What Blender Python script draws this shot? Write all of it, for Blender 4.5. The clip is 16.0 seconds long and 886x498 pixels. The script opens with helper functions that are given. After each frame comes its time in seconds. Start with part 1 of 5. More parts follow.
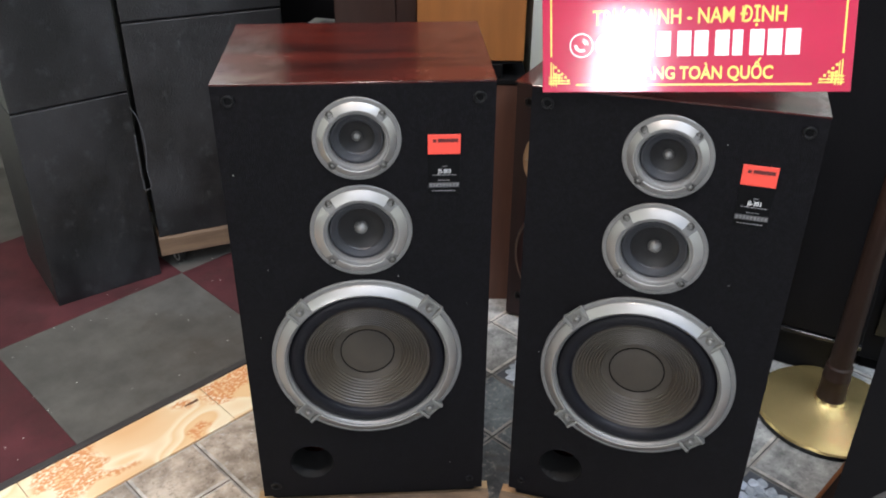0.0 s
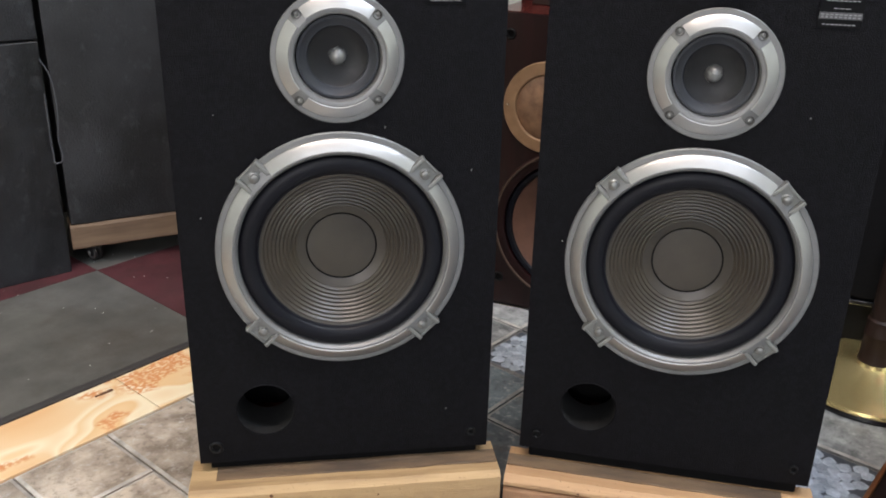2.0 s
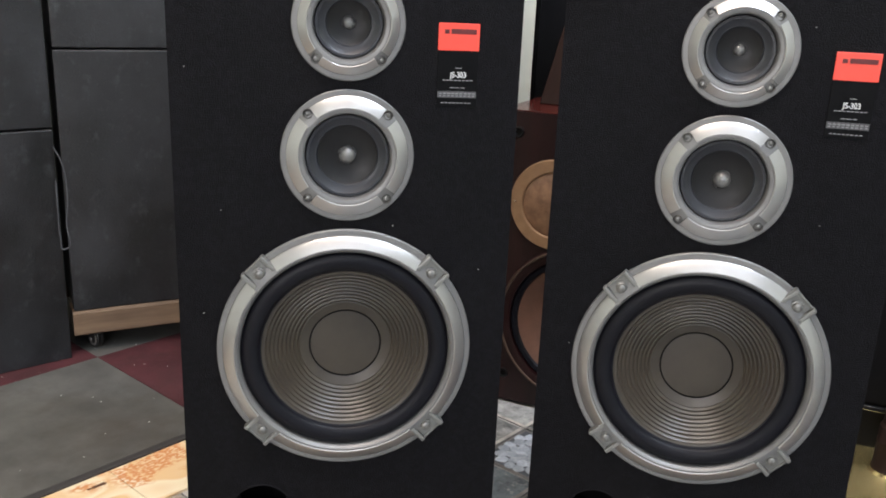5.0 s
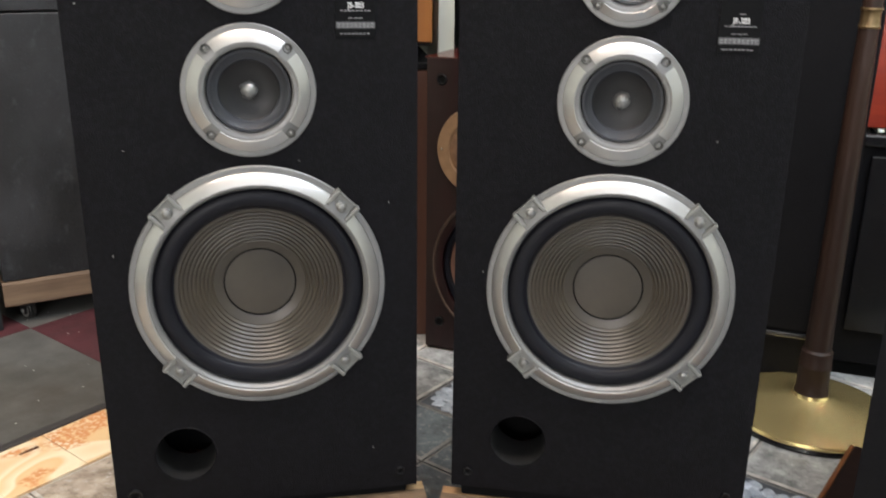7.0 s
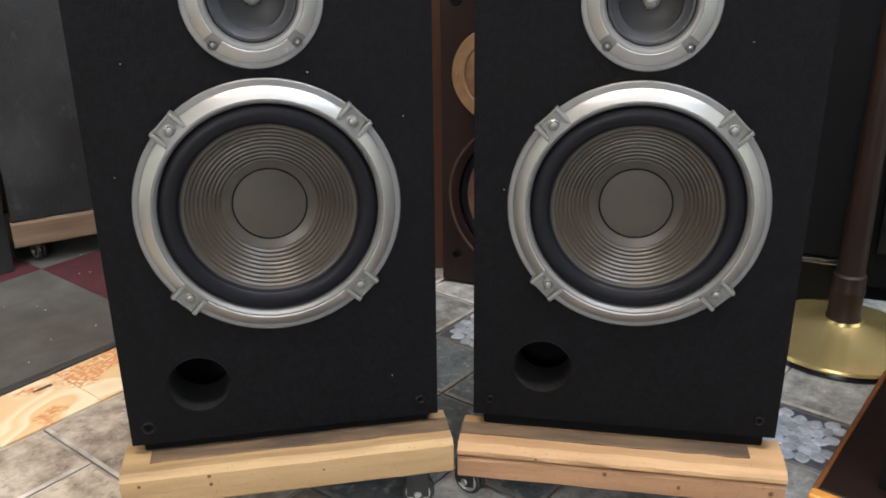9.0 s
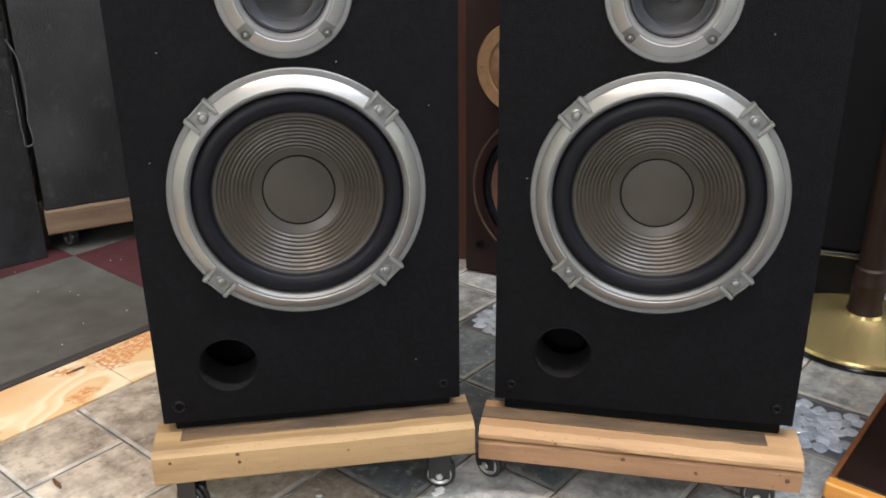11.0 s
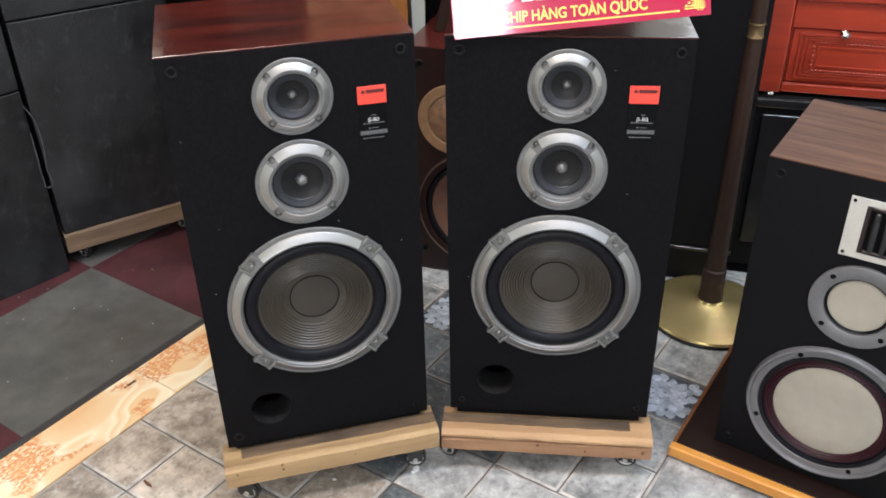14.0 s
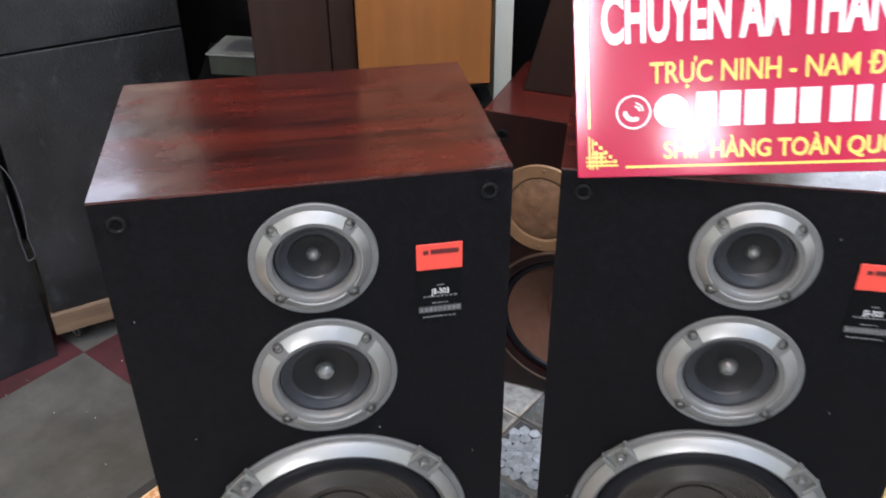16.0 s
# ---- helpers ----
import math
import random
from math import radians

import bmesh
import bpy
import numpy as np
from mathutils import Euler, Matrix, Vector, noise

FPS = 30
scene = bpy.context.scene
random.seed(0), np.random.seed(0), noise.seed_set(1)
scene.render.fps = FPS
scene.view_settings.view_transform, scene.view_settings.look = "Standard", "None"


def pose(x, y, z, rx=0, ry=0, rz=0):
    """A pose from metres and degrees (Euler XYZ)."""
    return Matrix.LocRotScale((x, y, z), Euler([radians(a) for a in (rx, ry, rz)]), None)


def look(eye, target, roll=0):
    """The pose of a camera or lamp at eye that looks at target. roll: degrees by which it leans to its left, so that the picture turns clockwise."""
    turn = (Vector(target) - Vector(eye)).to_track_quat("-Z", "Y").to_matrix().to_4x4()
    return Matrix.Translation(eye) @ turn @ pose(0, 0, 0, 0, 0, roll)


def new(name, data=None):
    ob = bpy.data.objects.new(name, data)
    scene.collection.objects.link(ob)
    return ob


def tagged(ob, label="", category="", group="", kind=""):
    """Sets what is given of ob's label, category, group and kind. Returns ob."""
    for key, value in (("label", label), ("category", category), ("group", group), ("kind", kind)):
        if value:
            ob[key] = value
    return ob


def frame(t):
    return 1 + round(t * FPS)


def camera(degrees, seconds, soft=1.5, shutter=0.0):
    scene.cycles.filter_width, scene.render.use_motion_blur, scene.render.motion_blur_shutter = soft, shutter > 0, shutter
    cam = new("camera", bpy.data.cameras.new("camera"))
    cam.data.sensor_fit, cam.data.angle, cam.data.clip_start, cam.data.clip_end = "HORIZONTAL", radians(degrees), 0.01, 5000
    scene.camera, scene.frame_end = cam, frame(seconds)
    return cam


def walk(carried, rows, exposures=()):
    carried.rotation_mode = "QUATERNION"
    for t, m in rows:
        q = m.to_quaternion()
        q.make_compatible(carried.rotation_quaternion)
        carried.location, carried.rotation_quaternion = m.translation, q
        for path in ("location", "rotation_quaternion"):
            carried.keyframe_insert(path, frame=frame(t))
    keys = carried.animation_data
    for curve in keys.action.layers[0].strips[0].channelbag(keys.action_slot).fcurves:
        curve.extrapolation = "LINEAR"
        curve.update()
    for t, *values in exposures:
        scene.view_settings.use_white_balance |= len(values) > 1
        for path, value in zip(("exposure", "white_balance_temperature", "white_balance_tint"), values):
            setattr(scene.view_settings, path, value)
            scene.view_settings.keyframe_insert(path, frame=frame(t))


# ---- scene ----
cam = camera(53.4, 16.0, soft=1.8, shutter=0.28)
METRES, EYE, TILT, LEAN, TURN = 2.1, 1.254, 0.0, 0.0, 0.0
ROWS = [
    (0.0, 0.0, 0.0, 0.0, 0.18, -30.76, -0.3),
    (0.5, 0.0005, 0.0109, -0.0138, 0.34, -32.67, -1.25),
    (0.8, -0.0150, 0.0360, -0.0270, -3.95, -33.40, -2.90),
    (1.0, -0.0117, 0.0463, -0.0596, -4.31, -32.24, -2.53),
    (1.5, -0.0254, 0.0726, -0.174, -4.4, -26.85, -1.71),
    (2.0, -0.0387, 0.0562, -0.208, -4.5, -22.49, -1.34),
    (2.5, -0.0402, 0.0593, -0.2098, -4.78, -21.73, -1.72),
    (3.0, -0.0397, 0.0616, -0.2108, -4.61, -21.35, -2.11),
    (3.5, -0.0392, 0.061, -0.2098, -4.16, -20.53, -2.4),
    (4.0, -0.0402, 0.0631, -0.204, -3.81, -19.02, -2.66),
    (6.5, -0.0251, 0.0554, -0.2034, -4.88, -15.94, -1.12),
    (7.0, -0.0137, 0.0494, -0.2244, -7.19, -18.35, -0.68),
    (7.5, -0.0053, 0.0489, -0.2342, -8.76, -20.1, -0.23),
    (8.0, -0.006, 0.0655, -0.2441, -8.52, -20.84, -0.05),
    (8.5, -0.0124, 0.0688, -0.2477, -7.51, -21.44, 0.3),
    (11.0, -0.0155, 0.0551, -0.2482, -5.06, -21.99, 0.62),
    (11.5, -0.0192, 0.0638, -0.2536, -4.85, -22.62, -0.14),
    (12.0, -0.0142, 0.1007, -0.2115, -5.24, -26.34, 0.36),
    (12.2, -0.0153, 0.0894, -0.1545, -5.59, -28.61, 0.39),
    (12.5, -0.0163, 0.0504, -0.0521, -6.22, -31.76, 1.05),
    (13.0, -0.0381, -0.035, -0.0085, -8.89, -32.54, 1.37),
    (13.5, -0.0523, -0.0676, 0.0017, -10.66, -32.19, 1.24),
    (14.0, -0.0574, -0.0736, 0.0041, -10.9, -31.62, 1.0),
    (14.5, -0.0612, -0.0707, 0.0074, -10.62, -31.12, 0.83),
    (15.0, -0.0657, -0.0527, 0.0071, -10.17, -31.19, 0.97),
    (15.3, -0.0660, -0.0060, 0.0023, -10.20, -31.65, 1.05),
    (15.5, -0.0499, 0.0398, -0.0063, -8.97, -31.73, 1.34),
    (15.8, -0.0301, 0.1320, -0.0082, -6.60, -31.69, 1.05),
    (16.0, -0.0329, 0.1879, -0.0151, -6.29, -32.57, 0.34),
]
walk(cam, [(t, pose(0, 0, EYE, TILT, LEAN, TURN) @ pose(METRES * x, METRES * y, METRES * z, 90 + pitch, roll, yaw)) for t, x, y, z, yaw, pitch, roll in ROWS],
     exposures=[(0.0, -0.40, 6050, 16), (1.0, -0.42, 6100, 16), (3.0, -0.27, 6200, 16), (6.5, -0.26, 6350, 16), (7.0, -0.18, 6420, 15), (8.0, -0.24, 6350, 15), (11.0, -0.24, 6350, 15), (12.5, -0.22, 6100, 16), (13.5, -0.35, 6150, 16), (16.0, -0.36, 5950, 17)])

# ---- world and light ----
world = bpy.data.worlds.new("world")
scene.world = world
world.use_nodes = True
wn = world.node_tree.nodes
sky = wn.new("ShaderNodeTexSky")
sky.sky_type = "NISHITA"
sky.sun_disc = False
sky.sun_elevation, sky.sun_rotation = radians(50), radians(200)
world.node_tree.links.new(sky.outputs[0], wn["Background"].inputs[0])
wn["Background"].inputs[1].default_value = 0.1


def area_lamp(name, m, sx, sy, power, colour):
    data = bpy.data.lights.new(name, "AREA")
    data.shape, data.size, data.size_y, data.energy, data.color = "RECTANGLE", sx, sy, power, colour
    ob = new(name, data)
    ob.matrix_world = m
    return ob


# daylight through the wide shop front behind the camera, a bright side door and a small window beside it
area_lamp("daylight_front", look((1.15, -2.62, 1.65), (0.75, 1.0, 0.55)), 2.1, 1.8, 18, (0.78, 0.89, 1.0))
area_lamp("daylight_door", look((-1.38, -2.55, 1.32), (0.1, 1.0, 0.8)), 0.34, 0.75, 38, (1.0, 0.95, 0.92))
area_lamp("daylight_small_window", look((-0.62, -2.55, 1.02), (0.2, 1.0, 0.8)), 0.28, 0.28, 9, (1.0, 0.96, 0.94))
# the two windows in the far wall
area_lamp("daylight_high_window", look((-1.135, 2.80, 1.875), (-0.9, 1.0, 1.2)), 0.80, 0.62, 7, (0.86, 0.94, 1.0))
area_lamp("daylight_back_window", look((1.76, 2.80, 1.62), (1.0, 1.0, 0.9)), 0.72, 0.85, 20, (0.93, 0.97, 1.0))
# a broad unseen lamp added near the shop front as daylight on the ceiling, tubes over the floor and at the back
area_lamp("ceiling_daylight_fill", look((0.15, -1.65, 2.84), (0.15, -1.60, 0.0)), 2.8, 1.5, 52, (0.97, 0.98, 1.0))
area_lamp("ceiling_tube", look((-0.55, 0.45, 2.80), (-0.55, 0.46, 0.0)), 1.2, 0.10, 57, (1.0, 0.85, 0.70))
area_lamp("ceiling_tube", look((1.10, 0.35, 2.80), (1.10, 0.36, 0.0)), 1.2, 0.10, 66, (0.80, 0.91, 1.0))
area_lamp("ceiling_tube", look((0.35, 1.48, 2.80), (0.35, 1.49, 0.0)), 1.2, 0.10, 30, (1.0, 0.98, 0.92))


# ---- materials ----
def rgb(c):
    return (c[0], c[1], c[2], 1.0)


def material(name, c1, c2=None, rough=0.5, metal=0.0, scale=20.0, stretch=(1, 1, 1), detail=6.0, bump=0.0, bump_scale=200.0,
             rough_var=0.1, per_piece=0.0, coat=0.0, spec=0.5, fac=(0.3, 0.7), per_island=0.0, hue=0.0, flakes=0.0, stain=None, stain_at=(0.56, 0.66), stain_scale=11.0, specks=0.0):
    """Two colours mixed by noise at one scale, mottling at a larger one, fine relief, uneven gloss."""
    m = bpy.data.materials.new(name)
    m.use_nodes = True
    n, l = m.node_tree.nodes, m.node_tree.links
    p = n["Principled BSDF"]
    p.inputs["Metallic"].default_value = metal
    p.inputs["Coat Weight"].default_value = coat
    p.inputs["Coat Roughness"].default_value = 0.12
    p.inputs["Specular IOR Level"].default_value = spec
    c2 = c2 or tuple(x * 0.75 for x in c1)
    tc = n.new("ShaderNodeTexCoord")
    mp = n.new("ShaderNodeMapping")
    mp.inputs["Scale"].default_value = stretch
    l.new(tc.outputs["Object"], mp.inputs["Vector"])
    info = n.new("ShaderNodeObjectInfo")
    shift = n.new("ShaderNodeVectorMath")
    shift.operation = "ADD"
    mul = n.new("ShaderNodeMath")
    mul.operation = "MULTIPLY"
    mul.inputs[1].default_value = 37.0
    l.new(info.outputs["Random"], mul.inputs[0])
    l.new(mp.outputs[0], shift.inputs[0])
    l.new(mul.outputs[0], shift.inputs[1])
    nz = n.new("ShaderNodeTexNoise")
    nz.inputs["Scale"].default_value, nz.inputs["Detail"].default_value, nz.inputs["Roughness"].default_value = scale, detail, 0.62
    l.new(shift.outputs[0], nz.inputs["Vector"])
    ramp = n.new("ShaderNodeMapRange")
    ramp.inputs[1].default_value, ramp.inputs[2].default_value = fac
    l.new(nz.outputs["Fac"], ramp.inputs[0])
    mix = n.new("ShaderNodeMix")
    mix.data_type = "RGBA"
    mix.inputs[6].default_value, mix.inputs[7].default_value = rgb(c1), rgb(c2)
    l.new(ramp.outputs[0], mix.inputs[0])
    big = n.new("ShaderNodeTexNoise")
    big.inputs["Scale"].default_value, big.inputs["Detail"].default_value = 3.5, 3.0
    l.new(tc.outputs["Object"], big.inputs["Vector"])
    hsv = n.new("ShaderNodeHueSaturation")
    val = n.new("ShaderNodeMapRange")
    val.inputs[1].default_value, val.inputs[2].default_value, val.inputs[3].default_value, val.inputs[4].default_value = 0.3, 0.7, 0.88, 1.12
    l.new(big.outputs["Fac"], val.inputs[0])
    last = val.outputs[0]
    if per_piece or per_island:
        src = info.outputs["Random"]
        if per_island:
            src = n.new("ShaderNodeNewGeometry").outputs["Random Per Island"]
        rnd = n.new("ShaderNodeMapRange")
        amount = per_piece or per_island
        rnd.inputs[3].default_value, rnd.inputs[4].default_value = 1 - amount, 1 + amount
        l.new(src, rnd.inputs[0])
        both = n.new("ShaderNodeMath")
        both.operation = "MULTIPLY"
        l.new(last, both.inputs[0])
        l.new(rnd.outputs[0], both.inputs[1])
        last = both.outputs[0]
        if hue:
            hr = n.new("ShaderNodeMapRange")
            hr.inputs[3].default_value, hr.inputs[4].default_value = 0.5 - hue, 0.5 + hue
            l.new(src, hr.inputs[0])
            l.new(hr.outputs[0], hsv.inputs["Hue"])
    l.new(last, hsv.inputs["Value"])
    l.new(mix.outputs[2], hsv.inputs["Color"])
    l.new(hsv.outputs[0], p.inputs["Base Color"])
    rr = n.new("ShaderNodeMapRange")
    rr.inputs[3].default_value, rr.inputs[4].default_value = max(0.02, rough - rough_var), min(1, rough + rough_var)
    l.new(nz.outputs["Fac"], rr.inputs[0])
    l.new(rr.outputs[0], p.inputs["Roughness"])
    if flakes:
        vn = n.new("ShaderNodeTexNoise")
        vn.inputs["Scale"].default_value, vn.inputs["Detail"].default_value, vn.inputs["Roughness"].default_value = 75.0, 8.0, 0.7
        l.new(shift.outputs[0], vn.inputs["Vector"])
        fl = n.new("ShaderNodeMapRange")
        fl.inputs[1].default_value, fl.inputs[2].default_value, fl.inputs[4].default_value = 0.54, 0.70, flakes
        l.new(vn.outputs["Fac"], fl.inputs[0])
        dk = n.new("ShaderNodeMapRange")
        dk.inputs[1].default_value, dk.inputs[2].default_value, dk.inputs[3].default_value, dk.inputs[4].default_value = 0.30, 0.46, flakes, 0.0
        l.new(vn.outputs["Fac"], dk.inputs[0])
        m2 = n.new("ShaderNodeMix")
        m2.data_type = "RGBA"
        m2.inputs[7].default_value = (0.62, 0.60, 0.57, 1.0)
        l.new(fl.outputs[0], m2.inputs[0])
        l.new(hsv.outputs[0], m2.inputs[6])
        m3 = n.new("ShaderNodeMix")
        m3.data_type = "RGBA"
        m3.inputs[7].default_value = rgb([x * 0.35 for x in c2])
        l.new(dk.outputs[0], m3.inputs[0])
        l.new(m2.outputs[2], m3.inputs[6])
        l.new(m3.outputs[2], p.inputs["Base Color"])
    if stain:
        # blotches of dirt, and fine dark specks, over the base colour
        under = p.inputs["Base Color"].links[0].from_socket
        blot = n.new("ShaderNodeTexNoise")
        blot.inputs["Scale"].default_value, blot.inputs["Detail"].default_value, blot.inputs["Roughness"].default_value = stain_scale, 9.0, 0.68
        l.new(shift.outputs[0], blot.inputs["Vector"])
        cut = n.new("ShaderNodeMapRange")
        cut.inputs[1].default_value, cut.inputs[2].default_value = stain_at
        cut.inputs[4].default_value = 0.85
        l.new(blot.outputs["Fac"], cut.inputs[0])
        m4 = n.new("ShaderNodeMix")
        m4.data_type = "RGBA"
        m4.inputs[7].default_value = rgb(stain)
        l.new(cut.outputs[0], m4.inputs[0])
        l.new(under, m4.inputs[6])
        out = m4.outputs[2]
        if specks:
            dots = n.new("ShaderNodeTexNoise")
            dots.inputs["Scale"].default_value, dots.inputs["Detail"].default_value = 330.0, 3.0
            l.new(tc.outputs["Object"], dots.inputs["Vector"])
            cut2 = n.new("ShaderNodeMapRange")
            cut2.inputs[1].default_value, cut2.inputs[2].default_value, cut2.inputs[4].default_value = 0.66, 0.72, specks
            l.new(dots.outputs["Fac"], cut2.inputs[0])
            m5 = n.new("ShaderNodeMix")
            m5.data_type = "RGBA"
            m5.inputs[7].default_value = rgb(stain)
            l.new(cut2.outputs[0], m5.inputs[0])
            l.new(out, m5.inputs[6])
            out = m5.outputs[2]
        l.new(out, p.inputs["Base Color"])
    if bump:
        fine = n.new("ShaderNodeTexNoise")
        fine.inputs["Scale"].default_value, fine.inputs["Detail"].default_value = bump_scale, 4.0
        l.new(mp.outputs[0], fine.inputs["Vector"])
        bp = n.new("ShaderNodeBump")
        bp.inputs["Strength"].default_value, bp.inputs["Distance"].default_value = bump, 0.002
        l.new(fine.outputs["Fac"], bp.inputs["Height"])
        l.new(bp.outputs[0], p.inputs["Normal"])
    return m


BLACK_VINYL = material("black_vinyl", (0.0011, 0.0010, 0.0016), (0.0066, 0.0061, 0.0082), rough=0.66, scale=190, bump=0.6, bump_scale=600, spec=0.12, fac=(0.42, 0.78))
ROSEWOOD = material("rosewood_veneer", (0.062, 0.0085, 0.0052), (0.009, 0.0020, 0.0020), rough=0.17, rough_var=0.05, scale=6.5, stretch=(0.45, 7, 7), detail=12, bump=0.03, bump_scale=60, coat=0.15, spec=0.34, fac=(0.36, 0.68))


def hand_smears(m, low, high, size):
    """Wiped, smeary polish: the clear coat is thin and dull in patches."""
    n, l = m.node_tree.nodes, m.node_tree.links
    p = n["Principled BSDF"]
    tc = n.new("ShaderNodeTexCoord")
    patch = n.new("ShaderNodeTexNoise")
    patch.inputs["Scale"].default_value, patch.inputs["Detail"].default_value, patch.inputs["Roughness"].default_value = size, 7.0, 0.6
    patch.inputs["Distortion"].default_value = 0.35
    l.new(tc.outputs["Object"], patch.inputs["Vector"])
    for slot, a, b in (("Coat Weight", low, high), ("Coat Roughness", 0.34, 0.07)):
        k = n.new("ShaderNodeMapRange")
        k.inputs[1].default_value, k.inputs[2].default_value, k.inputs[3].default_value, k.inputs[4].default_value = 0.38, 0.66, a, b
        l.new(patch.outputs["Fac"], k.inputs[0])
        l.new(k.outputs[0], p.inputs[slot])


hand_smears(ROSEWOOD, 0.02, 0.85, 13.0)
SILVER = material("satin_aluminium", (0.37, 0.365, 0.357), (0.345, 0.34, 0.333), rough=0.34, metal=0.8, scale=50, rough_var=0.03)
SILVER_MATT = material("matt_silver_paint", (0.17, 0.169, 0.166), (0.15, 0.149, 0.146), rough=0.44, metal=0.45, scale=50, rough_var=0.04)
SILVER_DULL = material("cast_aluminium", (0.20, 0.20, 0.188), (0.155, 0.156, 0.146), rough=0.42, metal=0.45, scale=60, bump=0.05, bump_scale=400)
STEEL = material("screw_steel", (0.22, 0.215, 0.20), (0.15, 0.15, 0.145), rough=0.35, metal=0.8, scale=200)
PIT_GREY = material("pit_grey", (0.055, 0.052, 0.046), (0.035, 0.033, 0.030), rough=0.5, scale=200)
RUBBER = material("black_rubber", (0.0030, 0.0031, 0.0050), (0.0045, 0.0046, 0.0072), rough=0.42, scale=60, spec=0.18)
SOCKET = material("socket_plastic", (0.0028, 0.0028, 0.0032), (0.002, 0.002, 0.0024), rough=0.40, scale=60, spec=0.22)
CONE_GREY = material("coated_paper_cone", (0.036, 0.0285, 0.0195), (0.026, 0.0205, 0.0145), rough=0.37, rough_var=0.05, scale=30, bump=0.06, bump_scale=500, spec=0.48)
SURROUND_GREY = material("blue_grey_surround", (0.018, 0.0195, 0.0245), (0.013, 0.0142, 0.018), rough=0.38, scale=50, spec=0.4)
CONE_DARK = material("dark_paper_cone", (0.0075, 0.0070, 0.0072), (0.0036, 0.0035, 0.0038), rough=0.42, scale=50, bump=0.1, bump_scale=500, spec=0.3)
DOME = material("dome", (0.16, 0.16, 0.155), (0.13, 0.13, 0.128), rough=0.28, metal=0.5, scale=40, coat=0.3)
BLACK_PLAIN = material("matt_black", (0.0022, 0.0022, 0.0024), (0.0035, 0.0035, 0.0037), rough=0.8, scale=50, spec=0.1)
RED_LABEL = material("red_label", (0.72, 0.065, 0.04), (0.66, 0.055, 0.035), rough=0.4, scale=40)
BLACK_LABEL = material("black_label", (0.0022, 0.0022, 0.0026), (0.0034, 0.0034, 0.0038), rough=0.5, scale=80, spec=0.08)
WHITE_INK = material("white_ink", (0.62, 0.62, 0.62), (0.55, 0.55, 0.55), rough=0.5, scale=90)
GREY_INK = material("grey_ink", (0.055, 0.055, 0.058), (0.045, 0.045, 0.047), rough=0.5, scale=90)
DARK_INK = material("dark_ink", (0.10, 0.008, 0.008), (0.07, 0.006, 0.006), rough=0.5, scale=90)
PRINT_GREY = material("print_grey", (0.20, 0.20, 0.205), (0.15, 0.15, 0.155), rough=0.5, scale=90)
PINE = material("raw_pine", (0.34, 0.185, 0.092), (0.19, 0.092, 0.047), rough=0.62, scale=4.2, stretch=(0.55, 7, 7), detail=14, bump=0.5, bump_scale=120, per_piece=0.10, fac=(0.40, 0.80), stain=(0.11, 0.052, 0.026), stain_at=(0.52, 0.78), stain_scale=4.5, specks=0.75)
PINE_PEACH = material("peach_pine", (0.50, 0.305, 0.150), (0.29, 0.155, 0.075), rough=0.62, scale=4.2, stretch=(0.55, 7, 7), detail=14, bump=0.5, bump_scale=120, fac=(0.40, 0.80), stain=(0.15, 0.075, 0.036), stain_at=(0.50, 0.76), stain_scale=5.5, specks=0.8)
PINE_PALE = material("pale_raw_pine", (0.45, 0.295, 0.140), (0.27, 0.160, 0.075), rough=0.62, scale=4.2, stretch=(0.55, 7, 7), detail=14, bump=0.5, bump_scale=120, per_piece=0.06, fac=(0.40, 0.80), stain=(0.13, 0.070, 0.033), stain_at=(0.50, 0.76), stain_scale=4.5, specks=0.7)
PINE_DARK = material("dark_mottled_pine", (0.20, 0.125, 0.064), (0.060, 0.040, 0.026), rough=0.7, scale=7.0, stretch=(0.7, 4, 4), detail=13, bump=0.5, bump_scale=140, fac=(0.34, 0.66), stain=(0.030, 0.022, 0.016), stain_at=(0.48, 0.74), stain_scale=6.0, specks=0.6)
# dull brown pine for the dolly at the back
PINE_DULL = material("dull_pine", (0.19, 0.125, 0.075), (0.10, 0.063, 0.038), rough=0.7, scale=5.5, stretch=(0.7, 8, 8), detail=10, bump=0.25, bump_scale=120, fac=(0.38, 0.72))
KNOT = material("pine_knot", (0.07, 0.03, 0.015), (0.16, 0.07, 0.03), rough=0.7, scale=150)
PORT_TUBE = material("grey_board_tube", (0.0075, 0.0074, 0.0073), (0.0045, 0.0044, 0.0043), rough=0.6, scale=40)
CASTER_WHEEL = material("caster_wheel", (0.012, 0.012, 0.012), (0.02, 0.02, 0.02), rough=0.35, scale=80)
ZINC = material("zinc", (0.6, 0.6, 0.58), (0.45, 0.45, 0.44), rough=0.35, metal=0.9, scale=120)
OLD_BRASS = material("dull_old_brass", (0.21, 0.145, 0.070), (0.13, 0.09, 0.045), rough=0.4, metal=0.8, scale=60)
BRASS = material("brushed_brass", (0.92, 0.72, 0.33), (0.82, 0.63, 0.27), rough=0.26, rough_var=0.03, metal=0.86, scale=8)
brushed = BRASS.node_tree.nodes.new("ShaderNodeTangent")
brushed.direction_type, brushed.axis = "RADIAL", "Z"
BRASS.node_tree.links.new(brushed.outputs[0], BRASS.node_tree.nodes["Principled BSDF"].inputs["Tangent"])
BRASS.node_tree.nodes["Principled BSDF"].inputs["Anisotropic"].default_value = 0.35
POLE_WOOD = material("dark_pole_wood", (0.030, 0.014, 0.009), (0.016, 0.008, 0.005), rough=0.5, scale=9, stretch=(6, 6, 0.6), detail=8, spec=0.3)
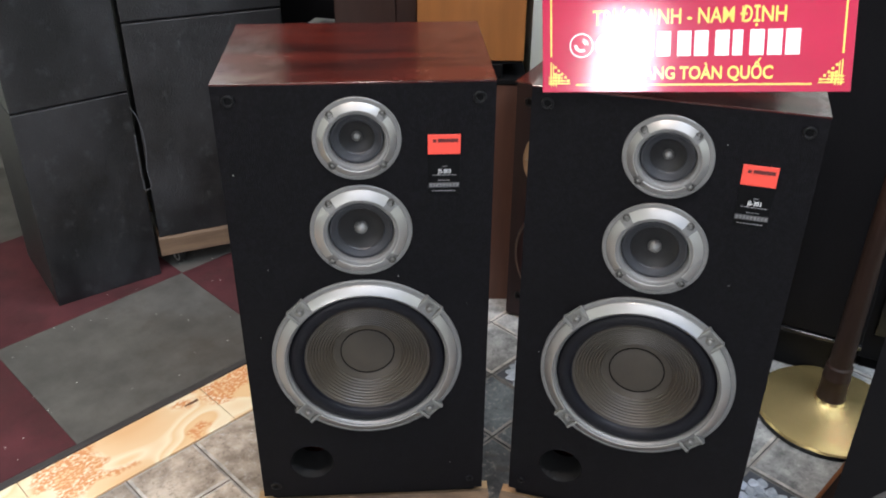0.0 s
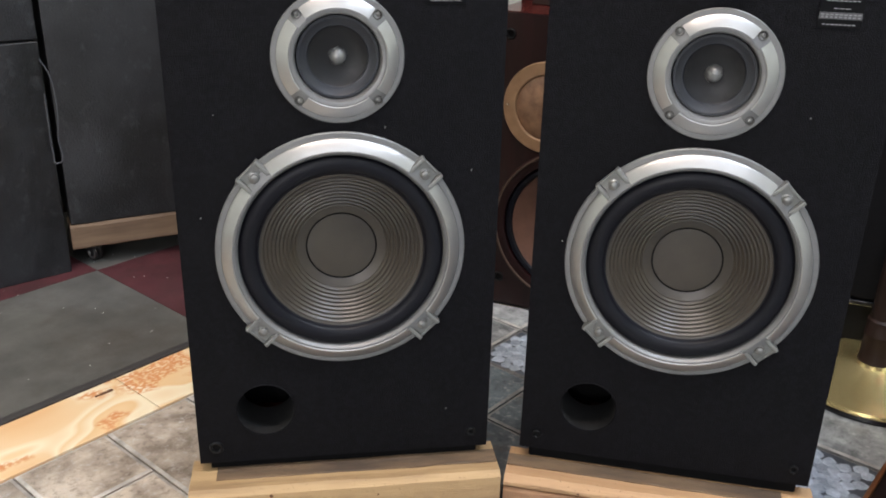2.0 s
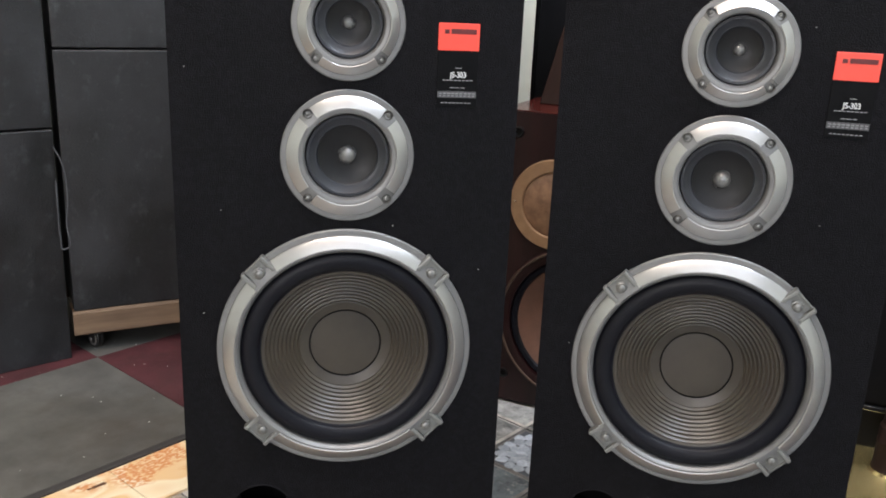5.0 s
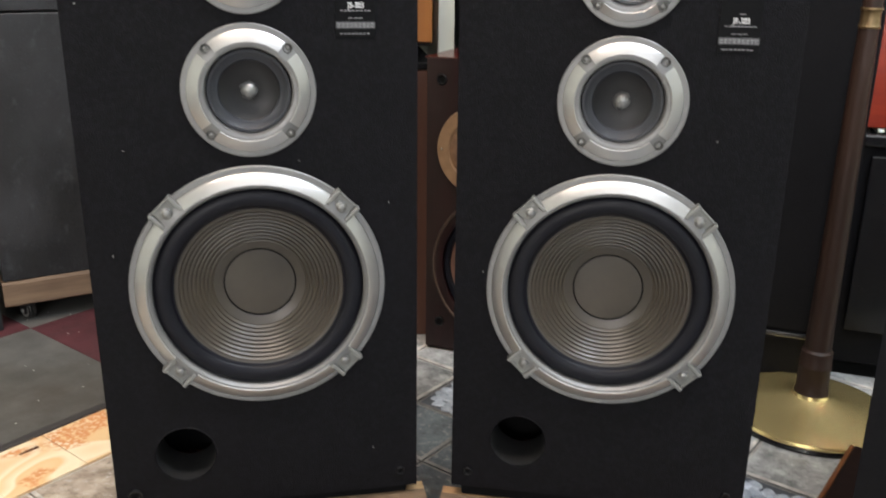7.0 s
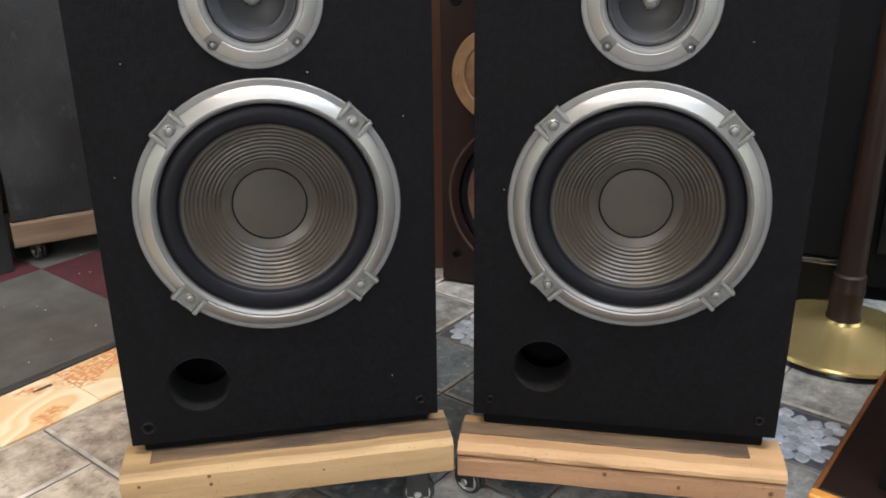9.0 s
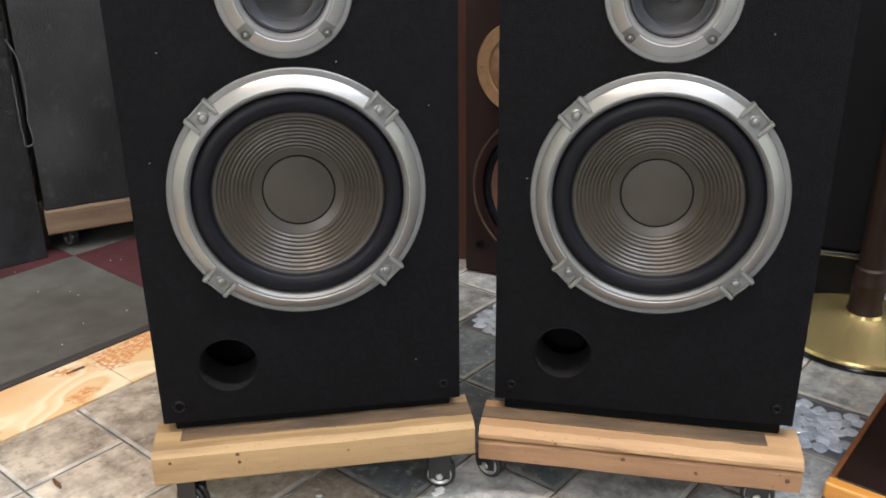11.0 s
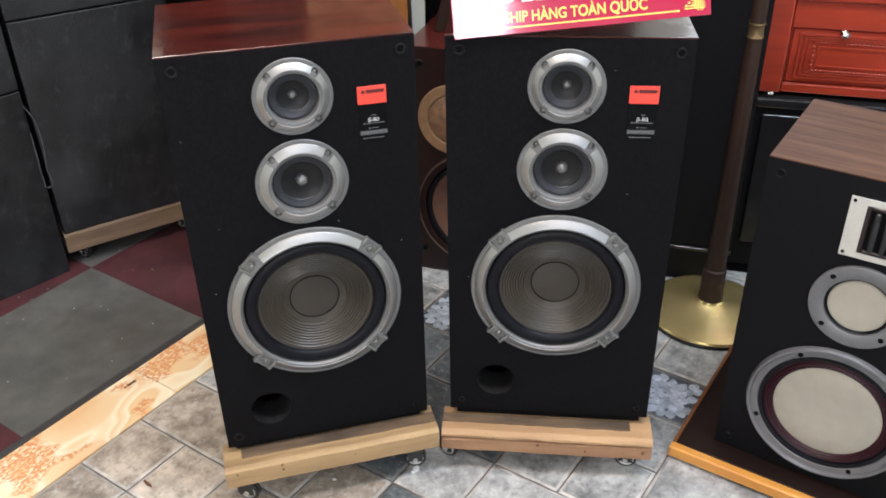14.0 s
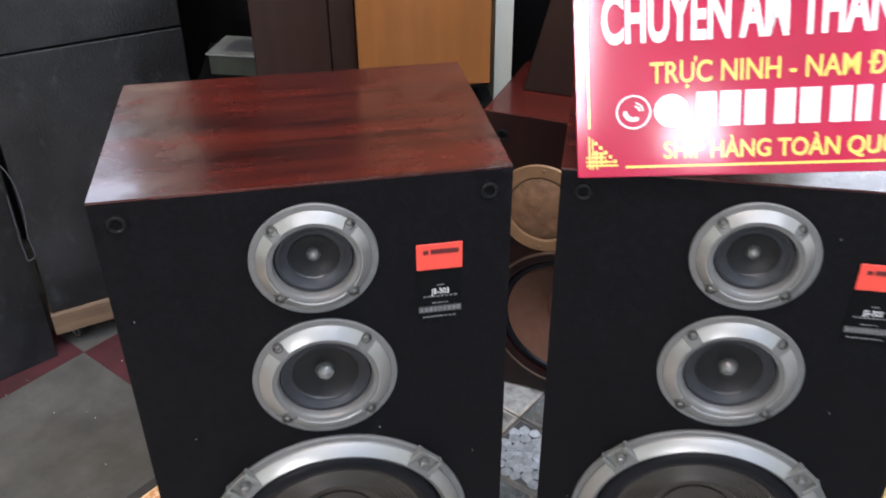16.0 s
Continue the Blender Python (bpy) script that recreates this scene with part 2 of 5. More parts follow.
MAHOGANY_RED = material("red_mahogany_veneer", (0.085, 0.013, 0.009), (0.035, 0.006, 0.005), rough=0.24, rough_var=0.05, scale=5, stretch=(0.7, 8, 8), detail=8, coat=0.2)
MAHOGANY = material("mahogany", (0.0150, 0.0030, 0.0030), (0.0075, 0.0018, 0.0019), rough=0.42, scale=6, stretch=(8, 8, 0.7), detail=8, coat=0.1, spec=0.3)
TAN_METAL = material("tan_frame", (0.27, 0.155, 0.082), (0.21, 0.12, 0.06), rough=0.5, metal=0.2, scale=40)
BROWN_METAL = material("dull_brown_ring", (0.085, 0.052, 0.036), (0.06, 0.037, 0.026), rough=0.5, metal=0.2, scale=40)
CONE_TAN = material("tan_paper_cone", (0.24, 0.130, 0.070), (0.11, 0.056, 0.030), rough=0.5, scale=50, bump=0.2, bump_scale=300)
CONE_BROWN = material("brown_paper_cone", (0.125, 0.055, 0.032), (0.085, 0.038, 0.022), rough=0.65, scale=30, bump=0.25, bump_scale=200)
CREAM_CONE = material("cream_cone", (0.355, 0.325, 0.265), (0.325, 0.295, 0.24), rough=0.65, scale=40, bump=0.1, bump_scale=400)
MAROON_RUBBER = material("maroon_surround", (0.030, 0.0045, 0.0090), (0.018, 0.0030, 0.0060), rough=0.42, scale=60, spec=0.3)
WALNUT = material("walnut_vinyl", (0.098, 0.047, 0.026), (0.052, 0.024, 0.014), rough=0.6, scale=7, stretch=(0.6, 10, 10), detail=9, bump=0.06, bump_scale=60, fac=(0.36, 0.66), spec=0.12)
ORANGE_EDGE = material("varnished_pine", (0.62, 0.29, 0.055), (0.46, 0.18, 0.03), rough=0.35, scale=6, stretch=(0.8, 8, 8), detail=7, coat=0.3)
BROWN_EDGE = material("brown_varnish", (0.20, 0.075, 0.022), (0.12, 0.042, 0.014), rough=0.35, scale=6, stretch=(0.8, 8, 8), detail=7, coat=0.2)
T_FLANGE = material("grey_flange", (0.165, 0.162, 0.166), (0.14, 0.138, 0.141), rough=0.42, metal=0.35, scale=50)
DARK_BOARD = material("dark_board", (0.014, 0.0062, 0.0042), (0.008, 0.0038, 0.003), rough=0.4, scale=6, stretch=(0.8, 8, 8), spec=0.25)
RED_WOOD = material("red_lacquered_wood", (0.36, 0.042, 0.016), (0.24, 0.022, 0.010), rough=0.3, scale=6, stretch=(0.8, 7, 7), detail=8, coat=0.3)
ORANGE_WOOD = material("orange_veneer", (0.27, 0.105, 0.028), (0.20, 0.075, 0.02), rough=0.4, scale=4, stretch=(7, 7, 0.6), detail=8, coat=0.15)
DARK_BROWN = material("dark_brown_board", (0.024, 0.0105, 0.0075), (0.017, 0.0075, 0.0055), rough=0.6, scale=6, stretch=(6, 6, 0.7), spec=0.25)
TAN_BOARD = material("reddish_brown_board", (0.09, 0.040, 0.026), (0.065, 0.028, 0.019), rough=0.5, scale=6, stretch=(7, 7, 0.7), detail=8)
GREY_CARPET_COVER = material("worn_black_covering", (0.0045, 0.0050, 0.0060), (0.027, 0.029, 0.033), rough=0.46, scale=5, detail=14, stretch=(1, 1, 0.75), bump=0.6, bump_scale=250, spec=0.5, fac=(0.42, 0.78), stain=(0.060, 0.065, 0.070), stain_at=(0.56, 0.80), stain_scale=22.0, specks=0.5)
GLOSS_BLACK = material("gloss_black", (0.010, 0.010, 0.011), (0.014, 0.014, 0.015), rough=0.2, scale=30)
SATIN_BLACK = material("satin_black_cabinet", (0.0020, 0.0020, 0.0028), (0.0058, 0.0056, 0.0068), rough=0.6, scale=220, bump=0.35, bump_scale=600, spec=0.12)
GREY_TRIM = material("grey_trim", (0.085, 0.09, 0.10), (0.06, 0.064, 0.074), rough=0.38, scale=50)
FACEPLATE = material("silver_faceplate", (0.55, 0.55, 0.53), (0.5, 0.5, 0.48), rough=0.35, metal=0.8, scale=60)
CHROME = material("chrome", (0.75, 0.73, 0.68), (0.7, 0.68, 0.63), rough=0.12, metal=1.0, scale=60)
WALL_PAINT = material("pale_green_paint", (0.76, 0.80, 0.70), (0.70, 0.74, 0.65), rough=0.75, scale=6, bump=0.1, bump_scale=150)
CEILING_PAINT = material("white_paint", (0.75, 0.75, 0.73), (0.7, 0.7, 0.68), rough=0.8, scale=5)
STONE = material("printed_stone_tile", (0.47, 0.468, 0.452), (0.23, 0.230, 0.224), rough=0.22, scale=18, detail=13, bump=1.0, bump_scale=50, per_piece=0.22, coat=0.15, fac=(0.36, 0.66), hue=0.012, flakes=0.65, stain=(0.085, 0.088, 0.086), stain_at=(0.48, 0.70), stain_scale=12.0)
STONE_WARM = material("printed_brown_stone_tile", (0.53, 0.455, 0.375), (0.24, 0.198, 0.158), rough=0.24, scale=18, detail=13, bump=0.9, bump_scale=55, per_piece=0.26, coat=0.15, fac=(0.36, 0.66), flakes=0.6, stain=(0.12, 0.095, 0.070), stain_at=(0.54, 0.80), stain_scale=30.0)
STONE_DARK = material("printed_slate_tile", (0.175, 0.20, 0.212), (0.085, 0.10, 0.108), rough=0.22, scale=18, detail=13, bump=0.9, bump_scale=55, per_piece=0.2, coat=0.2, fac=(0.36, 0.66), flakes=0.5, stain=(0.16, 0.125, 0.09), stain_at=(0.56, 0.76), stain_scale=12.0)
PETAL = material("pale_petal", (0.66, 0.71, 0.78), (0.26, 0.30, 0.36), rough=0.26, scale=60, detail=10, bump=0.4, bump_scale=90, per_island=0.25, coat=0.15)
PETAL_GAP = material("grey_pebble_gap", (0.055, 0.062, 0.075), (0.10, 0.11, 0.13), rough=0.4, scale=60)
TILE_RIM = material("pale_tile_rim", (0.56, 0.52, 0.475), (0.24, 0.220, 0.198), rough=0.35, scale=28, detail=10, bump=0.6, bump_scale=90, per_piece=0.12, fac=(0.34, 0.66))
SLATE_RIM = material("dull_slate_rim", (0.25, 0.24, 0.225), (0.10, 0.097, 0.092), rough=0.35, scale=28, detail=10, bump=0.6, bump_scale=90, per_piece=0.12, fac=(0.34, 0.66))
GROUT = material("grey_grout", (0.16, 0.15, 0.14), (0.09, 0.085, 0.078), rough=0.6, scale=40, bump=0.3, bump_scale=200)


def marble_material():
    """Cream marble: soft pale bands, drifts of orange speckles."""
    m = bpy.data.materials.new("cream_orange_marble")
    m.use_nodes = True
    n, l = m.node_tree.nodes, m.node_tree.links
    p = n["Principled BSDF"]
    p.inputs["Roughness"].default_value, p.inputs["Coat Weight"].default_value = 0.22, 0.3
    tc = n.new("ShaderNodeTexCoord")
    mp = n.new("ShaderNodeMapping")
    mp.inputs["Scale"].default_value = (1.0, 1.6, 1.0)
    l.new(tc.outputs["Object"], mp.inputs["Vector"])
    warp = n.new("ShaderNodeTexNoise")
    warp.inputs["Scale"].default_value, warp.inputs["Detail"].default_value = 3.2, 2.0
    l.new(mp.outputs[0], warp.inputs["Vector"])
    ramp = n.new("ShaderNodeValToRGB")
    l.new(warp.outputs["Fac"], ramp.inputs[0])
    stops = ((0.30, (0.76, 0.48, 0.25)), (0.42, (0.80, 0.58, 0.34)), (0.45, (0.86, 0.75, 0.54)), (0.470, (0.80, 0.58, 0.33)), (0.52, (0.86, 0.75, 0.54)), (0.535, (0.78, 0.53, 0.28)), (0.62, (0.82, 0.62, 0.38)), (0.70, (0.74, 0.44, 0.22)))
    while len(ramp.color_ramp.elements) < len(stops):
        ramp.color_ramp.elements.new(0.5)
    for e, (at, c) in zip(ramp.color_ramp.elements, stops):
        e.position, e.color = at, rgb(c)
    speck = n.new("ShaderNodeTexNoise")
    speck.inputs["Scale"].default_value, speck.inputs["Detail"].default_value = 120.0, 8.0
    l.new(mp.outputs[0], speck.inputs["Vector"])
    field = n.new("ShaderNodeTexNoise")
    field.inputs["Scale"].default_value, field.inputs["Detail"].default_value = 6.5, 2.0
    l.new(mp.outputs[0], field.inputs["Vector"])
    f1 = n.new("ShaderNodeMapRange")
    f1.inputs[1].default_value, f1.inputs[2].default_value = 0.525, 0.575
    l.new(field.outputs["Fac"], f1.inputs[0])
    f2 = n.new("ShaderNodeMapRange")
    f2.inputs[1].default_value, f2.inputs[2].default_value = 0.40, 0.54
    l.new(speck.outputs["Fac"], f2.inputs[0])
    both = n.new("ShaderNodeMath")
    both.operation = "MULTIPLY"
    l.new(f1.outputs[0], both.inputs[0])
    l.new(f2.outputs[0], both.inputs[1])
    mix = n.new("ShaderNodeMix")
    mix.data_type = "RGBA"
    mix.inputs[7].default_value = rgb((0.66, 0.29, 0.12))
    l.new(both.outputs[0], mix.inputs[0])
    l.new(ramp.outputs[0], mix.inputs[6])
    l.new(mix.outputs[2], p.inputs["Base Color"])
    return m


MARBLE = marble_material()
CARPET_GREY = material("grey_carpet", (0.124, 0.122, 0.112), (0.076, 0.075, 0.070), rough=0.95, scale=9, detail=13, bump=0.7, bump_scale=500, spec=0.12, stain=(0.075, 0.067, 0.058), stain_at=(0.50, 0.72), stain_scale=5.0, specks=0.3)
CARPET_RED = material("maroon_carpet", (0.098, 0.031, 0.036), (0.060, 0.022, 0.025), rough=0.95, scale=9, detail=13, bump=0.7, bump_scale=500, spec=0.12, stain=(0.05, 0.026, 0.026), stain_at=(0.50, 0.70), stain_scale=5.0, specks=0.3)
CARPET_EDGE = material("carpet_edging", (0.028, 0.025, 0.025), (0.04, 0.036, 0.035), rough=0.7, scale=50)
LINT = material("lint", (0.5, 0.5, 0.48), (0.4, 0.4, 0.38), rough=0.9, scale=90)
SIGN_RED = material("glossy_red_print", (0.43, 0.008, 0.052), (0.36, 0.006, 0.042), rough=0.16, scale=5, rough_var=0.04, coat=0.9, spec=0.15)
SIGN_RED.node_tree.nodes["Principled BSDF"].inputs["Coat Roughness"].default_value = 0.085
SIGN_YELLOW = material("yellow_print", (0.80, 0.64, 0.14), (0.76, 0.59, 0.11), rough=0.15, scale=30, rough_var=0.03, coat=0.6)
SIGN_WHITE = material("white_print", (0.85, 0.83, 0.83), (0.8, 0.78, 0.78), rough=0.15, scale=30, rough_var=0.03, coat=0.6)
CARTON = material("grey_green_card", (0.034, 0.039, 0.030), (0.020, 0.024, 0.018), rough=0.7, scale=25, bump=0.1, bump_scale=150)
HORN_PLATE = material("cream_silver_plate", (0.56, 0.54, 0.49), (0.50, 0.48, 0.435), rough=0.42, metal=0.25, scale=60)
HORN_MAROON = material("dark_maroon_horn", (0.016, 0.006, 0.007), (0.010, 0.004, 0.005), rough=0.32, scale=60)
PAPER = material("pale_paper", (0.20, 0.215, 0.215), (0.14, 0.155, 0.155), rough=0.7, scale=30)


# ---- mesh tools ----
def box(bm, x0, x1, y0, y1, z0, z1, bevel=0.0, seg=2):
    """Adds a box, with rounded edges where bevel is given."""
    vs = [bm.verts.new((x, y, z)) for x in (x0, x1) for y in (y0, y1) for z in (z0, z1)]
    fs = [bm.faces.new([vs[i] for i in q]) for q in ((0, 1, 3, 2), (4, 6, 7, 5), (0, 4, 5, 1), (2, 3, 7, 6), (0, 2, 6, 4), (1, 5, 7, 3))]
    if bevel:
        es = list({e for f in fs for e in f.edges})
        bmesh.ops.bevel(bm, geom=es, offset=bevel, segments=seg, profile=0.5, affect="EDGES")
    return bm


def lathe(bm, profile, n=64, centre=(0, 0, 0), axis="-y", close=False):
    """Turns (radius, height) pairs about an axis: '-y' rises towards the viewer of a front panel, 'z' upwards."""
    rings = []
    cx, cy, cz = centre
    for r, h in profile:
        ring = []
        if r < 1e-6:
            p = (cx, cy - h, cz) if axis == "-y" else (cx, cy, cz + h)
            ring = [bm.verts.new(p)]
        else:
            for i in range(n):
                a = 2 * math.pi * i / n
                c, s = r * math.cos(a), r * math.sin(a)
                ring.append(bm.verts.new((cx + c, cy - h, cz + s) if axis == "-y" else (cx + c, cy + s, cz + h)))
        rings.append(ring)
    for a, b in zip(rings, rings[1:] + ([rings[0]] if close else [])):
        for i in range(n):
            j = (i + 1) % n
            q = [a[i % len(a)], a[j % len(a)], b[j % len(b)], b[i % len(b)]]
            q = list(dict.fromkeys(q))
            if len(q) > 2:
                bm.faces.new(q)
    return bm


def mesh_of(name, bm, mat, smooth=False):
    bmesh.ops.recalc_face_normals(bm, faces=bm.faces)
    me = bpy.data.meshes.new(name)
    bm.to_mesh(me)
    bm.free()
    me.materials.append(mat)
    if smooth:
        me.shade_smooth()
        me.set_sharp_from_angle(angle=radians(32))
    return me


def part(name, bm, mat, parent, label="", smooth=False, at=None):
    """Links a bmesh as one mesh object under a thing or a part."""
    ob = new(name, mesh_of(name, bm, mat, smooth))
    ob.parent = parent
    if at is not None:
        ob.matrix_basis = at
    if label:
        tagged(ob, label)
    return ob


def solo(name, bm, mat, label="", category="", kind="", group="", at=None, smooth=False):
    ob = new(name, mesh_of(name, bm, mat, smooth))
    if at is not None:
        ob.matrix_world = at
    return tagged(ob, label, category, group, kind)


def thing(name, at, label, category, group="", kind=""):
    ob = new(name)
    ob.empty_display_size = 0.05
    ob.matrix_world = at
    return tagged(ob, label, category, group, kind)


def B():
    return bmesh.new()


def lettering(name, text, size, mat, parent, x, z, y, width=None, label="", thick=0.0004, bold=0.0):
    """Raised letters on a front panel, from x to the right and z upwards."""
    cu = bpy.data.curves.new(name, "FONT")
    cu.body, cu.size, cu.extrude, cu.offset = text, size, thick, bold
    tmp = bpy.data.objects.new(name, cu)
    scene.collection.objects.link(tmp)
    bpy.context.view_layer.update()
    me = bpy.data.meshes.new_from_object(tmp.evaluated_get(bpy.context.evaluated_depsgraph_get()))
    bpy.data.objects.remove(tmp)
    xs = [v.co.x for v in me.vertices]
    k = (width / (max(xs) - min(xs))) if width else 1.0
    x_off = min(xs)
    for v in me.vertices:
        v.co = Vector((x + (v.co.x - x_off) * k, y - v.co.z, z + v.co.y))
    me.materials.clear()
    me.materials.append(mat)
    ob = new(name, me)
    ob.parent = parent
    if label:
        tagged(ob, label)
    return ob


# ---- the room ----
X0, X1, Y0, Y1, H = -2.3, 2.3, -2.6, 2.75, 2.9
bm = box(B(), X0, X1, Y0, Y1, -0.12, -0.0045)
floor = solo("floor", bm, GROUT, "dark grey grout bed under printed stone floor tiles", "floor", "structure")
bm = box(B(), X0 - 0.1, X1 + 0.1, Y0 - 0.1, Y1 + 0.1, H, H + 0.1)
solo("ceiling", bm, CEILING_PAINT, "plain white painted ceiling", "ceiling", "structure")
bm = B()
box(bm, X0 - 0.1, -1.55, Y1, Y1 + 0.12, -0.12, H)
box(bm, -0.72, 1.37, Y1, Y1 + 0.12, -0.12, H)
box(bm, -1.55, -0.72, Y1, Y1 + 0.12, -0.12, 1.55)
box(bm, -1.55, -0.72, Y1, Y1 + 0.12, 2.20, H)
box(bm, 2.15, X1 + 0.1, Y1, Y1 + 0.12, -0.12, H)
box(bm, 1.37, 2.15, Y1, Y1 + 0.12, -0.12, 1.18)
box(bm, 1.37, 2.15, Y1, Y1 + 0.12, 2.06, H)
solo("wall_north", bm, WALL_PAINT, "pale green painted wall behind the loudspeakers", "wall", "structure")
bm = box(B(), X1, X1 + 0.12, Y0, Y1, -0.12, H)
solo("wall_east", bm, WALL_PAINT, "pale green painted side wall", "wall", "structure")
bm = box(B(), X0 - 0.12, X0, Y0, Y1, -0.12, H)
solo("wall_west", bm, WALL_PAINT, "pale green painted side wall", "wall", "structure")
solo("wall_pier", box(B(), 0.199, 0.232, 1.97, Y1, -0.12, H), WALL_PAINT, "narrow pale green painted wall pier", "wall", "structure")
# the front wall, with the wide open shop front in it
bm = B()
box(bm, X0, -1.62, Y0 - 0.12, Y0, -0.12, H)
box(bm, -1.02, -0.79, Y0 - 0.12, Y0, -0.12, H)
box(bm, -0.45, 0.05, Y0 - 0.12, Y0, -0.12, H)
box(bm, -1.62, -1.02, Y0 - 0.12, Y0, -0.12, 0.83)
box(bm, -1.62, -1.02, Y0 - 0.12, Y0, 1.78, H)
box(bm, -0.79, -0.45, Y0 - 0.12, Y0, -0.12, 0.85)
box(bm, -0.79, -0.45, Y0 - 0.12, Y0, 1.19, H)
box(bm, 2.25, X1, Y0 - 0.12, Y0, -0.12, H)
box(bm, 0.05, 2.25, Y0 - 0.12, Y0, 2.65, H)
solo("wall_south", bm, WALL_PAINT, "pale green wall with a wide open shop front", "wall", "structure")


# ---- loudspeakers with a silver-ringed trio of drivers ----
W, HT, D = 0.368, 0.728, 0.262


def carcass(spk, x0, x1, y0, y1, z0, z1, mat, label, t=0.018):
    """Five boards, open towards the front panel."""
    part("top_veneer", box(B(), x0, x1, -0.0004, y1, z1 - 0.0026, z1, 0.0003, 1), mat, spk, label)
    part("top_panel", box(B(), x0, x1, y0, y1, z1 - t, z1 - 0.0028), mat, spk)
    part("bottom_panel", box(B(), x0, x1, y0, y1, z0, z0 + t, 0.0012, 1), mat, spk)
    for a, b in ((x0, x0 + t), (x1 - t, x1)):
        part("side_panel", box(B(), a, b, y0, y1, z0 + t + 0.0002, z1 - t - 0.0002), mat, spk, label)
    part("back_panel", box(B(), x0 + t + 0.0002, x1 - t - 0.0002, y1 - t, y1 - 0.001, z0 + t + 0.0002, z1 - t - 0.0002), mat, spk)


def arc_band(bm, profile, a0, a1, n):
    """A bevelled band along part of a circle, closed at both ends."""
    rows = []
    for i in range(n + 1):
        a = radians(a0 + (a1 - a0) * i / n)
        rows.append([bm.verts.new((r * math.cos(a), -h, r * math.sin(a))) for r, h in profile])
    for a, b in zip(rows, rows[1:]):
        for i in range(len(profile) - 1):
            bm.faces.new((a[i], a[i + 1], b[i + 1], b[i]))
    bm.faces.new(rows[0])
    bm.faces.new(rows[-1][::-1])
    return bm


def small_driver(name, r, r_in, spk, z, dome_r):
    """A midrange or tweeter: flange, four recessed screws, cone, dome."""
    at = pose(0, 0, z)
    bm = lathe(B(), [(r_in - 0.001, -0.012), (r_in - 0.0005, 0.0050), (r_in + 0.0012, 0.0078), (r_in + 0.0042, 0.0088), (r_in + 0.0052, 0.0088),
                     (r - 0.0070, 0.0036), (r - 0.0062, 0.0028), (r - 0.0010, 0.0027), (r, 0.0018), (r, 0.0)], 96)
    ring = part(name, bm, SILVER_MATT, spk, "round silver flange", True, at)
    ra, rb = r_in + 0.0058, r - 0.0064
    for a in (90, 180, 270, 0):
        bm = arc_band(B(), [(ra, 0.0070), (ra, 0.0098), (ra + 0.0008, 0.0103), (rb - 0.0007, 0.0045), (rb, 0.0038), (rb, 0.0024)], a - 38, a + 38, 28)
        part("flange_facet", bm, SILVER, ring, "bright bevelled facet", True)
    part("surround", lathe(B(), [(r_in - 0.0016, -0.003), (r_in - 0.0022, 0.0006), (r_in - 0.005, 0.0004), (r_in - 0.010, -0.0035), (r_in - 0.0130, -0.0042), (r_in - 0.0145, -0.0062)], 64),
         SURROUND_GREY, ring, "blue-grey surround", True)
    part("cone", lathe(B(), [(r_in - 0.0140, -0.0056), (r_in - 0.016, -0.0070), (dome_r * 1.7, -0.0098), (dome_r * 1.05, -0.0104), (dome_r * 0.9, -0.0104)], 64), CONE_DARK, ring, "dark grey cone", True)
    prof = [(dome_r * math.cos(a), -0.0106 + dome_r * 1.05 * math.sin(a)) for a in [i * math.pi / 16 for i in range(9)]]
    part("dome", lathe(B(), prof, 32), DOME, ring, "silvery grey dust dome", True)
    rm = r - 0.0092
    for a in (47, 133, 227, 313):
        c, s = rm * math.cos(radians(a)), rm * math.sin(radians(a))
        bm = lathe(B(), [(0.0052, 0.0020), (0.0052, 0.0066), (0.0048, 0.0072), (0.0043, 0.0070), (0.0040, 0.0042), (0.0, 0.0042)], 20, (c, 0, s))
        hole = part("screw", bm, PIT_GREY, ring, "", True)
        bm = lathe(B(), [(0.0, 0.0062), (0.0014, 0.0061), (0.0028, 0.0052), (0.0030, 0.0044)], 14, (c, 0, s))
        part("screw_head", bm, STEEL, hole, "", True)
    return ring


